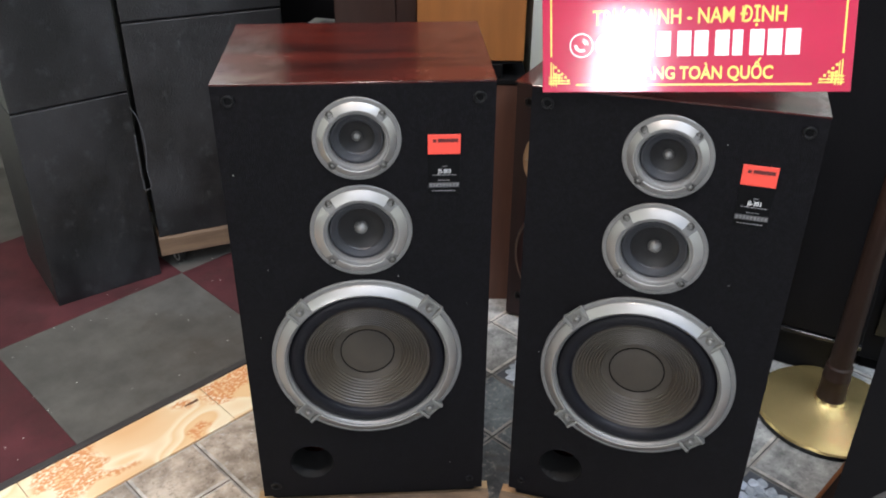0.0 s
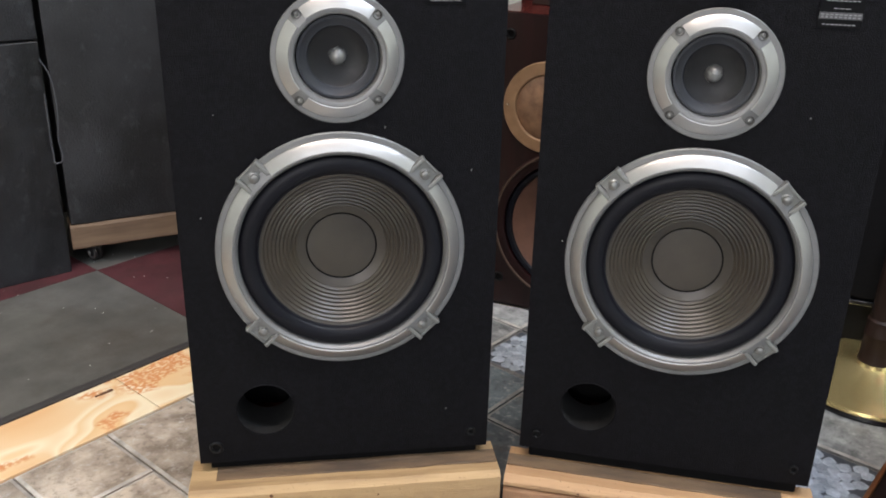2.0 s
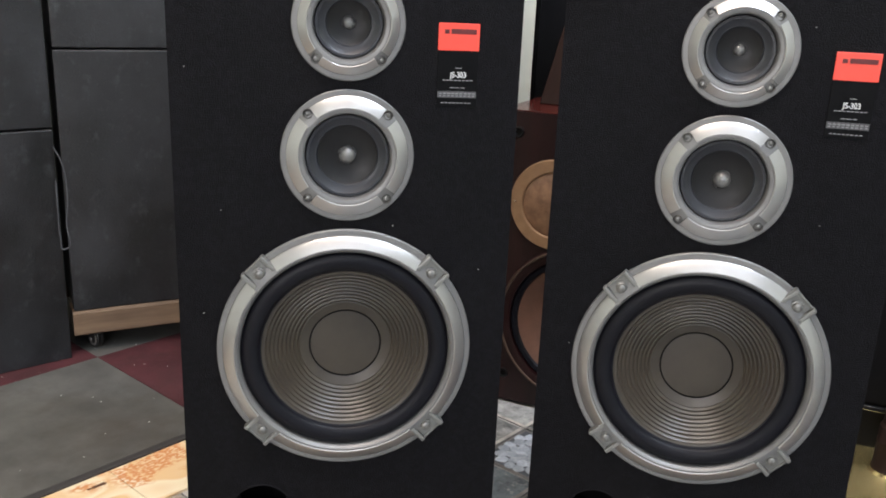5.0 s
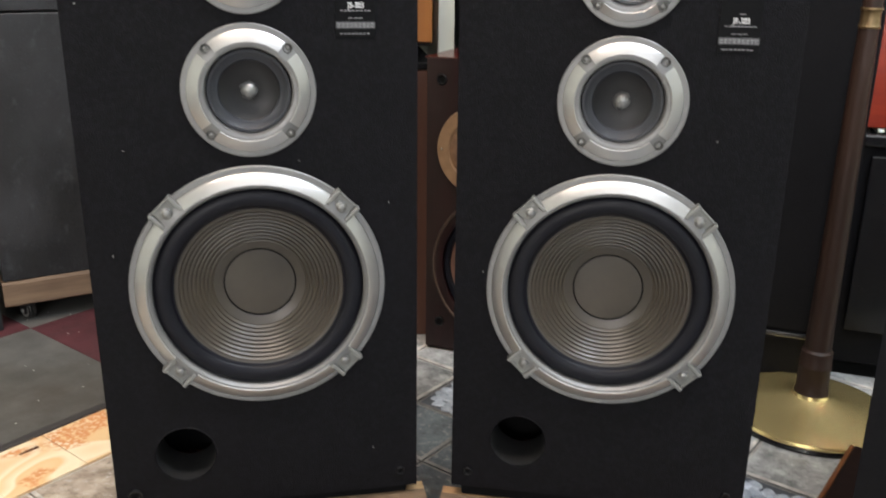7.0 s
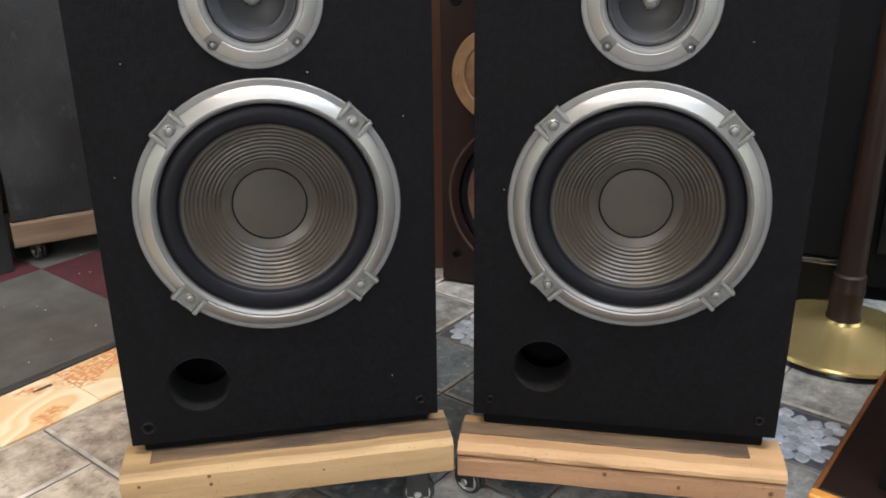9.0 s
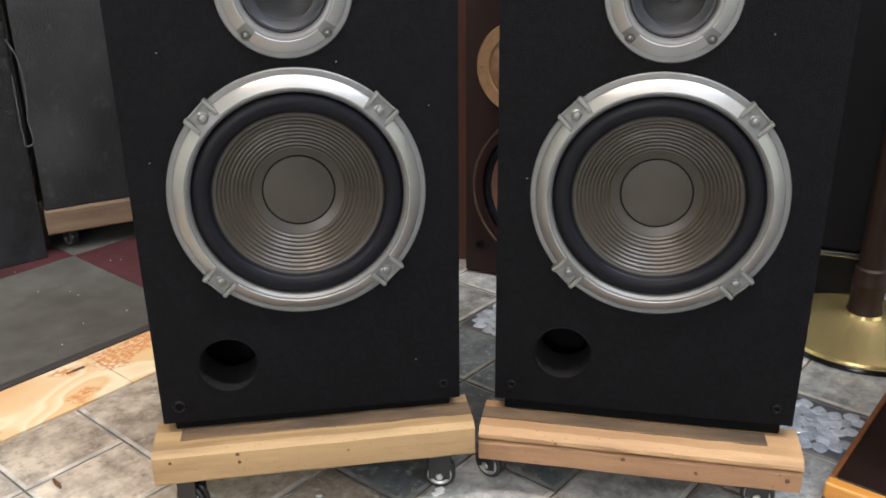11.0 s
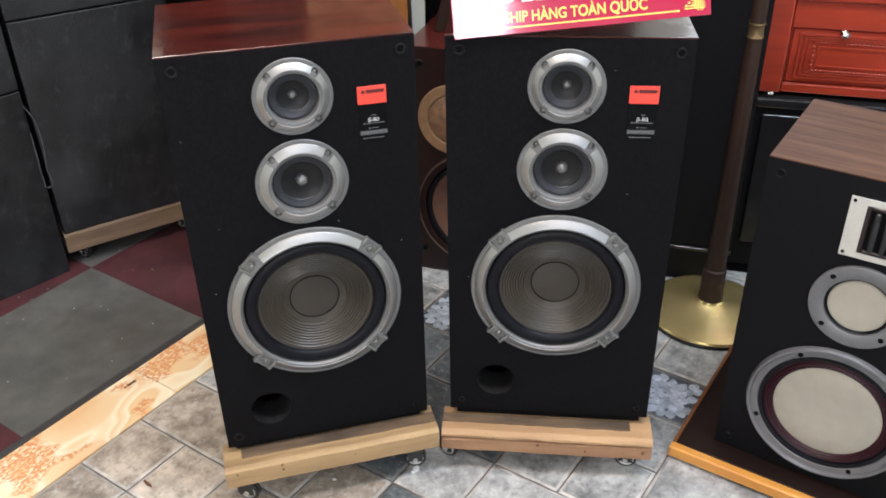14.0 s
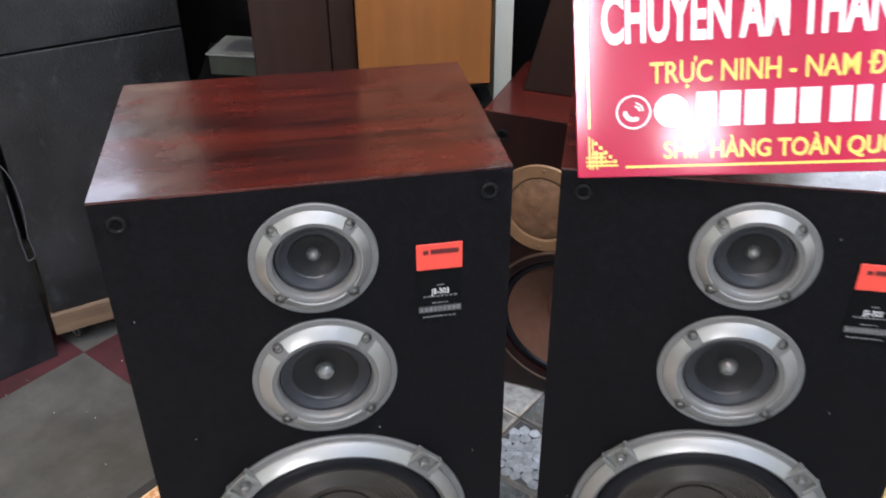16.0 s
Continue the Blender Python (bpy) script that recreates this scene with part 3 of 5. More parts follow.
def woofer(spk, z):
    at = pose(0, 0, z)
    r, r_in = 0.1448, 0.119
    bm = lathe(B(), [(r_in - 0.0008, -0.012), (r_in, 0.0065), (r_in + 0.0014, 0.0100), (0.1228, 0.0120), (0.1240, 0.0121), (0.1376, 0.0056), (0.1384, 0.0040),
                     (r - 0.0013, 0.0038), (r - 0.0001, 0.0028), (r, 0.002), (r, 0.0)], 128)
    ring = part("woofer", bm, SILVER_MATT, spk, "large round silver woofer flange", True, at)
    for a in (90, 180, 270, 0):
        bm = arc_band(B(), [(0.1245, 0.0090), (0.1245, 0.0130), (0.1253, 0.0136), (0.1368, 0.0072), (0.1376, 0.0062), (0.1376, 0.0040)], a - 37.5, a + 37.5, 48)
        part("flange_facet", bm, SILVER, ring, "bright bevelled facet", True)
    # rubber surround: a half roll
    prof = [(r_in, 0.002)]
    for i in range(9):
        a = math.pi * i / 8
        prof.append((0.1078 + 0.0105 * math.cos(a), 0.003 + 0.0068 * math.sin(a)))
    prof.append((0.0955, 0.0020))
    part("surround", lathe(B(), prof, 96), RUBBER, ring, "black half-roll rubber surround", True)
    # ribbed cone and shallow cap
    prof = []
    for i in range(61):
        k = i / 60
        rr = 0.0962 + (0.0415 - 0.0962) * k
        h = 0.0022 - 0.0205 * k ** 0.90
        if 0.06 < k < 0.80:
            h += 0.0008 * math.sin((k - 0.06) / 0.74 * 2 * math.pi * 9)
        prof.append((rr, h))
    part("cone", lathe(B(), prof, 96), CONE_GREY, ring, "grey ribbed paper cone", True)
    part("cap_seam", lathe(B(), [(0.0421, -0.0186), (0.0417, -0.0174), (0.0405, -0.0174), (0.0402, -0.0186)], 96), BLACK_PLAIN, ring, "", True)
    prof = [(0.0408, -0.0185), (0.038, -0.0182), (0.030, -0.0176), (0.02, -0.0171), (0.01, -0.0168), (0.0, -0.0167)]
    part("dust_cap", lathe(B(), prof, 96), CONE_GREY, ring, "grey dust cap", True)
    # four clamps with bolts, on the flange
    for a in (45, 135, 225, 315):
        turn = pose(0, 0, 0, 0, -(a - 90), 0)
        bm = B()
        # two ribs over the rim, a saddle between them, a lip at the outer edge
        for sx in (-1, 1):
            a0, a1 = sorted((sx * 0.0120, sx * 0.0172))
            box(bm, a0, a1, -0.0118, -0.0005, 0.1262, 0.1476, 0.0014, 2)
        box(bm, -0.0121, 0.0121, -0.0074, -0.0005, 0.1270, 0.1468, 0.0012, 1)
        box(bm, -0.0121, 0.0121, -0.0092, -0.0073, 0.1442, 0.1470, 0.0007, 1)
        clamp = part("clamp", bm, SILVER_DULL, ring, "cast mounting clamp", False, turn)
        bm = lathe(B(), [(0.0, 0.0138), (0.0030, 0.0136), (0.0048, 0.0124), (0.0054, 0.0098), (0.0070, 0.0094), (0.0072, 0.0070)], 20, (0, 0, 0.1345))
        part("bolt", bm, STEEL, clamp, "domed steel bolt on a washer", True)
    return ring


def socket(spk, x, z, r=0.0088):
    """A grille socket: a raised plastic ring round a dark hole."""
    ring = part("grille_socket", lathe(B(), [(r * 0.56, 0.0002), (r * 0.58, 0.0020), (r * 0.78, 0.0026), (r * 0.94, 0.0018), (r, 0.0)], 28), SOCKET, spk, "black grille socket", True, pose(x, 0, z))
    part("hole", lathe(B(), [(0.0, 0.0003), (r * 0.56, 0.0003), (r * 0.57, 0.0001)], 20), BLACK_PLAIN, ring, "", True)


def hifi_speaker(at, label, dust=(), foot=-0.0147):
    spk = thing("loudspeaker", at, label, "loudspeaker", "pair of three-way loudspeakers")
    carcass(spk, -W / 2, W / 2, 0.0205, D, 0.0, HT, ROSEWOOD, "glossy reddish rosewood veneer")
    # front panel, with real openings
    bm = B()
    holes = [(0.0, 0.284, 0.121), (0.0, 0.510, 0.048), (0.0, 0.6495, 0.0385), (-0.099, 0.0735, 0.035)]
    face_with_holes(bm, -W / 2, W / 2, 0.0, HT - 0.0028, holes, 0.0, 0.02)
    part("baffle", bm, BLACK_VINYL, spk, "matt black front panel")
    bm = B()
    for x, z in dust:
        box(bm, x, x + 0.0011, -0.0004, 0.0, z, z + 0.0010)
    if dust:
        part("dust_specks", bm, LINT, spk, "tiny pale dust specks")["kind"] = "stuff"
    bm = B()
    bm = lathe(bm, [(0.035, -0.001), (0.0365, 0.0006), (0.0375, 0.0)], 48)
    port = part("bass_port", bm, BLACK_VINYL, spk, "open round bass port", True, pose(-0.099, 0, 0.0735))
    part("tube", lathe(B(), [(0.035, -0.0005), (0.0348, -0.062), (0.0362, -0.062), (0.0364, -0.021)], 48), PORT_TUBE, port, "grey card tube", True)
    # black disc painted as the darkness beyond the tube's open end
    part("damping_cloth", lathe(B(), [(0.0, -0.105), (0.06, -0.105), (0.062, -0.09)], 32), BLACK_PLAIN, port, "black disc standing in for the dark box inside", True)
    for x, z in ((-0.1625, 0.705), (0.1625, 0.705), (-0.1625, 0.023), (0.1625, 0.023)):
        socket(spk, x, z, 0.0088 if z > 0.5 or x < -0.1 and dust[0][0] < 0 else 0.0060)
    woofer(spk, 0.284)
    small_driver("midrange", 0.0718, 0.0465, spk, 0.510, 0.0104)
    small_driver("tweeter", 0.0592, 0.0372, spk, 0.6495, 0.0072)
    bm = box(B(), 0.094, 0.138, -0.0012, -0.0001, 0.625, 0.6535, 0.0004, 1)
    badge = part("badge", bm, RED_LABEL, spk, "orange-red label")
    bm = B()
    box(bm, 0.1075, 0.1345, -0.0016, -0.0012, 0.6425, 0.6475)
    box(bm, 0.1005, 0.1055, -0.0016, -0.0012, 0.6425, 0.6468)
    part("maker_mark", bm, DARK_INK, badge, "dark printed mark")
    bm = box(B(), 0.094, 0.138, -0.0010, -0.0001, 0.566, 0.6248, 0.0003, 1)
    plate = part("nameplate", bm, BLACK_LABEL, spk, "black label with fine print")
    lettering("model_number", "JS-303", 0.0085, WHITE_INK, plate, 0.1075, 0.597, -0.0011, 0.0175, "white model number", 0.0002, 0.0001)
    bm = box(B(), 0.095, 0.137, -0.0014, -0.0010, 0.5755, 0.5825)
    part("print_box", bm, GREY_INK, plate)
    bm = B()
    for i in range(9):
        x = 0.0965 + i * 0.0045
        box(bm, x, x + 0.0032, -0.0017, -0.0014, 0.5795, 0.5808)
        box(bm, x, x + 0.0028, -0.0017, -0.0014, 0.5770, 0.5782)
    part("print_lines", bm, PRINT_GREY, plate)
    bm = B()
    for i in range(8):
        x = 0.100 + i * 0.0042
        box(bm, x, x + 0.0031, -0.0013, -0.0010, 0.5935, 0.5946)
        box(bm, x - 0.001, x + 0.0021, -0.0013, -0.0010, 0.5695, 0.5706)
    for i in range(3):
        box(bm, 0.108 + i * 0.0058, 0.1127 + i * 0.0058, -0.0013, -0.0010, 0.5858, 0.5866)
    box(bm, 0.1135, 0.1205, -0.0013, -0.0010, 0.6065, 0.6073)
    part("small_print", bm, PRINT_GREY, plate)
    part("plinth", box(B(), -0.172, 0.172, 0.008, D - 0.02, foot, -0.0002, 0.002, 1), BLACK_PLAIN, spk, "recessed black plinth")
    return spk


def face_with_holes(bm, x0, x1, z0, z1, holes, y0, y1, n=48):
    """A thick front panel in the plane y0 with round holes through to y1."""
    outer = [bm.verts.new((x, y0, z)) for x, z in ((x0, z0), (x1, z0), (x1, z1), (x0, z1))]
    edges = [bm.edges.new((outer[i], outer[(i + 1) % 4])) for i in range(4)]
    for cx, cz, r in holes:
        ring = [bm.verts.new((cx + r * math.cos(2 * math.pi * i / n), y0, cz + r * math.sin(2 * math.pi * i / n))) for i in range(n)]
        edges += [bm.edges.new((ring[i], ring[(i + 1) % n])) for i in range(n)]
    bmesh.ops.triangle_fill(bm, use_beauty=True, use_dissolve=False, edges=edges)
    bad = [f for f in bm.faces if any((f.calc_center_median().x - cx) ** 2 + (f.calc_center_median().z - cz) ** 2 < (r * 0.985) ** 2 and
                                      all(abs(math.hypot(v.co.x - cx, v.co.z - cz) - r) < 1e-4 for v in f.verts) for cx, cz, r in holes)]
    bmesh.ops.delete(bm, geom=bad, context="FACES")
    made = bmesh.ops.extrude_face_region(bm, geom=list(bm.faces))
    bmesh.ops.translate(bm, vec=(0, y1 - y0, 0), verts=[v for v in made["geom"] if isinstance(v, bmesh.types.BMVert)])
    return bm


LEFT_AT = pose(-0.115, 1.076, 0.133, 0, 0, 3.9)
RIGHT_AT = pose(0.292, 1.0465, 0.1225, 0, 0, -16.5)
hifi_speaker(LEFT_AT, "black-fronted three-way loudspeaker, silver driver rings, rosewood top, pine dolly",
             ((-0.136, 0.448), (0.128, 0.060), (0.050, 0.432), (-0.168, 0.600), (0.150, 0.380), (-0.158, 0.330)))
hifi_speaker(RIGHT_AT, "black-fronted three-way loudspeaker with silver rings under a red sign", ((0.070, 0.676), (0.105, 0.470), (-0.150, 0.300)), foot=-0.0187)


# ---- pine dollies on casters ----
def caster(dolly, x, y, turn, height):
    at = pose(x, y, 0, 0, 0, turn)
    r = 0.021
    bm = B()
    box(bm, -0.017, 0.017, -0.02, 0.02, height - 0.003, height - 0.0005, 0.001, 1)
    lathe(bm, [(0.0, height - 0.003), (0.012, height - 0.003), (0.013, height - 0.012), (0.009, height - 0.016), (0.0, height - 0.016)], 20, (0, 0, 0), "z")
    box(bm, -0.0125, -0.0105, -0.006, 0.022, 0.016, height - 0.010, 0.0008, 1)
    box(bm, 0.0105, 0.0125, -0.006, 0.022, 0.016, height - 0.010, 0.0008, 1)
    c = part("caster", bm, CASTER_WHEEL, dolly, "small black swivel caster", False, at)
    for s in (-1, 1):
        ring = []
        bm = B()
        prof = [(0.0, 0.0), (r - 0.004, 0.0), (r - 0.001, 0.002), (r, 0.0045), (r, 0.0055), (r - 0.002, 0.0075), (0.0, 0.0078)]
        lathe(bm, prof, 28)
        w = part("wheel", bm, CASTER_WHEEL, c, "", True, Matrix.Translation((s * 0.0005, 0.008, r)) @ pose(0, 0, 0, 0, 0, 90 * s))
    bm = lathe(B(), [(0.0105, 0.0), (0.0135, 0.0012), (0.016, 0.0)], 28)
    part("hub_ring", bm, ZINC, c, "bright hub ring", True, Matrix.Translation((-0.0086, 0.008, r)) @ pose(0, 0, 0, 0, 0, -90))
    bm = lathe(B(), [(0.0, 0.002), (0.004, 0.0018), (0.005, 0.0)], 16)
    part("axle_cap", bm, ZINC, c, "", True, Matrix.Translation((-0.013, 0.008, r)) @ pose(0, 0, 0, 0, 0, -90))


def worn_beam(bm, x0, x1, y0, y1, z0, z1, seed, bevel=0.004):
    """A sawn beam with rounded, slightly uneven edges."""
    rnd = random.Random(seed)
    n = 14
    rows = []
    for i in range(n + 1):
        x = x0 + (x1 - x0) * i / n
        j = [rnd.uniform(-0.0008, 0.0008) for _ in range(8)]
        b = bevel * rnd.uniform(0.93, 1.07)
        pts = [(y0 + b + j[0], z0), (y1 - b, z0), (y1, z0 + b), (y1, z1 - b + j[1]), (y1 - b, z1 + j[2]), (y0 + b * 1.4 + j[3], z1 + j[4]), (y0 + j[5], z1 - b * 1.4), (y0 + j[6], z0 + b)]
        rows.append([bm.verts.new((x, y, z)) for y, z in pts])
    for a, b in zip(rows, rows[1:]):
        for i in range(8):
            bm.faces.new((a[i], a[(i + 1) % 8], b[(i + 1) % 8], b[i]))
    bm.faces.new(rows[0])
    bm.faces.new(rows[-1][::-1])
    return bm


def dolly(at, label, top, seed, front=-0.042, knots=4, worn=0.005, cast=-0.155, wood=PINE):
    d = thing("dolly", at, label, "dolly", "pine dollies under the loudspeakers")
    z1, z0 = top, top - 0.047
    w2 = 0.196
    if worn > 0.008:
        part("beam", worn_beam(B(), -w2, w2, front + 0.001, front + 0.075, z0, z0 + 0.028, seed, 0.002), wood, d, "reddish lower board of the front beam")
        part("beam", worn_beam(B(), -w2, w2, front, front + 0.075, z0 + 0.0282, z1, seed + 5, 0.006), PINE_PEACH, d, "pale upper board with a rounded, chipped edge")
    else:
        part("beam", worn_beam(B(), -w2, w2, front, front + 0.075, z0, z1, seed, worn), wood, d, "worn pine front beam")
    part("beam", worn_beam(B(), -0.176, 0.176, 0.20, 0.272, z0, z1, seed + 1), wood, d)
    for sx in (-1, 1):
        bm = worn_beam(B(), front + 0.076, 0.199, -0.03, 0.03, z0 + 0.004, z1 - 0.001, seed + 2 + sx)
        part("side_rail", bm, wood, d, "", False, pose(sx * 0.135, 0, 0, 0, 0, 90))
    # a thin, darker strip laid on top of the front beam
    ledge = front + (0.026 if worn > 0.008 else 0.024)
    part("top_board", worn_beam(B(), -0.1957 if worn > 0.008 else -0.164, 0.156 if worn > 0.008 else 0.1957, ledge, front + 0.050, z1 - 0.001, z1 + 0.0019, seed + 9, 0.0004), PINE_DARK, d, "dark brown strip of board")
    rnd = random.Random(seed)
    for i in range(knots):
        bm = B()
        x, z = rnd.uniform(-0.18, 0.18), rnd.uniform(z0 + 0.012, z1 - 0.01)
        r = rnd.uniform(0.0015, 0.0034)
        lathe(bm, [(0.0, 0.0012), (r * 0.6, 0.0011), (r, 0.0006), (r * 1.05, -0.001)], 12, (x, front, z))
        part("knot", bm, KNOT, d, "", True)
    for x, y, turn in ((cast, 0.0, 62), (0.165, 0.0, 78), (-0.15, 0.235, 70), (0.15, 0.235, 10)):
        caster(d, x, y, turn, z0)
    return d


dolly(pose(-0.115, 1.076, 0, 0, 0, 3.9), "raw pine dolly on black casters under a loudspeaker", 0.118, 3, wood=PINE_PALE)
dolly(pose(0.290, 1.0465, 0, 0, 0, -16.5), "raw pine dolly with a worn front beam, on black casters", 0.1035, 8, front=-0.045, worn=0.012, cast=-0.180)


# ---- the red sign on the right-hand loudspeaker ----
SW, SH = 0.366, 0.26
SIGN_AT = RIGHT_AT @ pose(-0.1685, -0.008, HT - 0.006, -13, -6.6, 0)
sign = thing("sign_board", SIGN_AT, "glossy red board with yellow and white lettering on a loudspeaker", "sign")
part("board", box(B(), 0, SW, 0, 0.005, 0, SH, 0.0008, 1), SIGN_RED, sign, "glossy red board")
bm = B()
for x0, x1, z0, z1 in ((0.043, SW - 0.043, 0.0085, 0.0105), (0.0105, 0.0125, 0.045, SH - 0.045), (SW - 0.0125, SW - 0.0105, 0.045, SH - 0.045), (0.043, SW - 0.043, SH - 0.0105, SH - 0.0085)):
    box(bm, x0, x1, -0.0006, 0, z0, z1)
part("border", bm, SIGN_YELLOW, sign, "thin yellow border line")
for sx in (0, 1):
    bm = B()
    for a0, a1, b0, b1 in ((0.0105, 0.012, 0.008, 0.038), (0.0135, 0.0148, 0.008, 0.036), (0.008, 0.036, 0.0105, 0.0122), (0.008, 0.034, 0.0140, 0.0154),
                           (0.017, 0.0185, 0.008, 0.023), (0.008, 0.026, 0.0180, 0.0195), (0.0205, 0.0225, 0.0125, 0.0235), (0.0150, 0.0260, 0.0215, 0.0232)):
        if sx:
            a0, a1 = SW - a1, SW - a0
        box(bm, a0, a1, -0.0007, -0.0001, b0, b1)
    for i in range(6):
        for j in range(6 - i):
            if (i + j) % 2 == 0 or i + j < 3:
                a = 0.0155 + i * 0.0042
                a = SW - a - 0.003 if sx else a
                box(bm, a, a + 0.003, -0.0008, -0.0001, 0.0135 + j * 0.0042, 0.0165 + j * 0.0042)
    part("corner_ornament", bm, SIGN_YELLOW, sign, "yellow fretwork corner")
lettering("lettering", "SHIP HÀNG TOÀN QUỐC", 0.0215, SIGN_YELLOW, sign, 0.0760, 0.0165, -0.0002, 0.203, "yellow capital letters", 0.0004, 0.0004)
lettering("lettering", "TRỰC NINH - NAM ĐỊNH", 0.0255, SIGN_YELLOW, sign, 0.0640, 0.083, -0.0002, 0.226, "yellow capital letters", 0.0004, 0.0003)
lettering("lettering", "CHUYÊN ÂM THANH", 0.056, SIGN_WHITE, sign, 0.024, 0.1195, -0.0002, 0.252, "tall white capital letters", 0.0004, 0.0019)
# a row of plain bars, one for each figure
x = 0.103
for group in (3, 2, 2, 3):
    for _ in range(group):
        w = 0.0115 if group == 2 and x > 0.22 and x < 0.26 else 0.0162
        part("printed_bar", box(B(), x, x + w, -0.0006, 0.0, 0.044, 0.074), SIGN_WHITE, sign)
        x += w + 0.0038
    x += 0.0042
bm = lathe(B(), [(0.0135, 0.0001), (0.0135, 0.0006), (0.0150, 0.0006), (0.0150, 0.0001)], 40, (0.050, 0, 0.0585))
for i in range(7):
    a = radians(200 + i * 15)
    box(bm, 0.050 + 0.0075 * math.cos(a) - 0.0018, 0.050 + 0.0075 * math.cos(a) + 0.0018, -0.0006, -0.0001, 0.0605 + 0.0085 * math.sin(a) - 0.0018, 0.0605 + 0.0085 * math.sin(a) + 0.0018)
for rr in (0.004, 0.007):
    for i in range(5):
        a = radians(5 + i * 18)
        box(bm, 0.051 + rr * math.cos(a) - 0.0008, 0.051 + rr * math.cos(a) + 0.0008, -0.0006, -0.0001, 0.0595 + rr * math.sin(a) - 0.0008, 0.0595 + rr * math.sin(a) + 0.0008)
part("call_symbol", bm, SIGN_WHITE, sign, "white ringed telephone symbol")
part("round_symbol", lathe(B(), [(0.0, 0.0006), (0.0142, 0.0006), (0.0145, 0.0001)], 32, (0.082, 0, 0.0585)), SIGN_WHITE, sign, "plain white disc")


# ---- black loudspeaker with pale cones, on a low varnished base ----
TW, TH, TD = 0.37, 0.615, 0.276
T_AT = pose(0.622, 1.001, 0.030, 0, 0, -44.5)
tspk = thing("loudspeaker", T_AT, "black-fronted loudspeaker with cream cones and walnut top, on a varnished base", "loudspeaker")
carcass(tspk, 0, TW, 0.0195, TD, 0, TH, WALNUT, "walnut-grain vinyl")
bm = face_with_holes(B(), 0.0, TW, 0.0, TH - 0.0028, [(0.178, 0.155, 0.118), (0.182, 0.386, 0.053)], 0.0, 0.019)
part("baffle", bm, SATIN_BLACK, tspk, "black front panel")
for x, z in ((0.022, TH - 0.026), (TW - 0.022, TH - 0.026), (0.022, 0.024), (TW - 0.022, 0.024)):
    socket(tspk, x, z)
bm = lathe(B(), [(0.117, -0.01), (0.1175, 0.0025), (0.1190, 0.0036), (0.1290, 0.0040), (0.1305, 0.0085), (0.1325, 0.0100), (0.1355, 0.0094), (0.1378, 0.0050), (0.1385, 0.0)], 96)
tw = part("woofer", bm, T_FLANGE, tspk, "large grey woofer flange", True, pose(0.178, 0, 0.155))
prof = [(0.1100, -0.004)] + [(0.1090 - 0.0175 * i / 30, -0.0035 + 0.0022 * math.sin(math.pi * i / 30) + 0.0013 * math.sin(math.pi * i / 5)) for i in range(31)] + [(0.0912, -0.006)]
part("surround", lathe(B(), prof, 96), MAROON_RUBBER, tw, "dark maroon surround", True)
part("gasket", lathe(B(), [(0.1085, -0.003), (0.1095, 0.0022), (0.1110, 0.0030), (0.1165, 0.0032), (0.1172, 0.002)], 96), RUBBER, tw, "thin black gasket", True)
part("cone", lathe(B(), [(0.094, -0.006), (0.090, -0.004), (0.06, -0.0025), (0.03, -0.002), (0.0, -0.002)], 96), CREAM_CONE, tw, "flat cream cone", True)
for a in (28, 120, 205, 300):
    bm = lathe(B(), [(0.0, 0.0082), (0.003, 0.0082), (0.0045, 0.0074), (0.0048, 0.006)], 14, (0.1238 * math.cos(radians(a)), -0.0003 + 0.003, 0.1238 * math.sin(radians(a))))
    part("screw", bm, BLACK_PLAIN, tw, "", True)
bm = lathe(B(), [(0.052, -0.008), (0.0525, 0.003), (0.055, 0.0045), (0.0735, 0.0055), (0.0765, 0.004), (0.077, 0.0)], 80)
tm = part("midrange", bm, T_FLANGE, tspk, "grey midrange flange", True, pose(0.182, 0, 0.386))
part("surround", lathe(B(), [(0.0525, -0.003), (0.050, 0.0), (0.0475, -0.003)], 64), RUBBER, tm, "", True)
part("cone", lathe(B(), [(0.0475, -0.003), (0.045, -0.001), (0.02, 0.0), (0.0, 0.0)], 64), CREAM_CONE, tm, "flat cream cone", True)
for a in (45, 135, 225, 315):
    bm = lathe(B(), [(0.0, 0.0066), (0.003, 0.0066), (0.0045, 0.0058), (0.0048, 0.004)], 14, (0.066 * math.cos(radians(a)), 0, 0.066 * math.sin(radians(a))))
    part("screw", bm, BLACK_PLAIN, tm, "", True)
bm = B()
for x0, x1, z0, z1 in ((0.133, 0.158, 0.476, 0.580), (0.212, 0.237, 0.476, 0.580), (0.158, 0.212, 0.476, 0.486), (0.158, 0.212, 0.570, 0.580)):
    box(bm, x0, x1, -0.004, 0.0, z0, z1)
horn = part("tweeter", bm, HORN_PLATE, tspk, "cream-silver tweeter plate with a dark slotted horn")
part("horn_throat", box(B(), 0.158, 0.212, -0.0015, -0.0003, 0.486, 0.570), BLACK_PLAIN, horn)
bm = B()
for x0, x1, z0, z1 in ((0.1585, 0.1655, 0.4865, 0.5695), (0.2045, 0.2115, 0.4865, 0.5695), (0.1656, 0.2044, 0.4865, 0.4925), (0.1656, 0.2044, 0.5635, 0.5695)):
    box(bm, x0, x1, -0.0052, -0.0016, z0, z1, 0.0012, 1)
part("horn_frame", bm, HORN_MAROON, horn, "dark maroon inner frame")
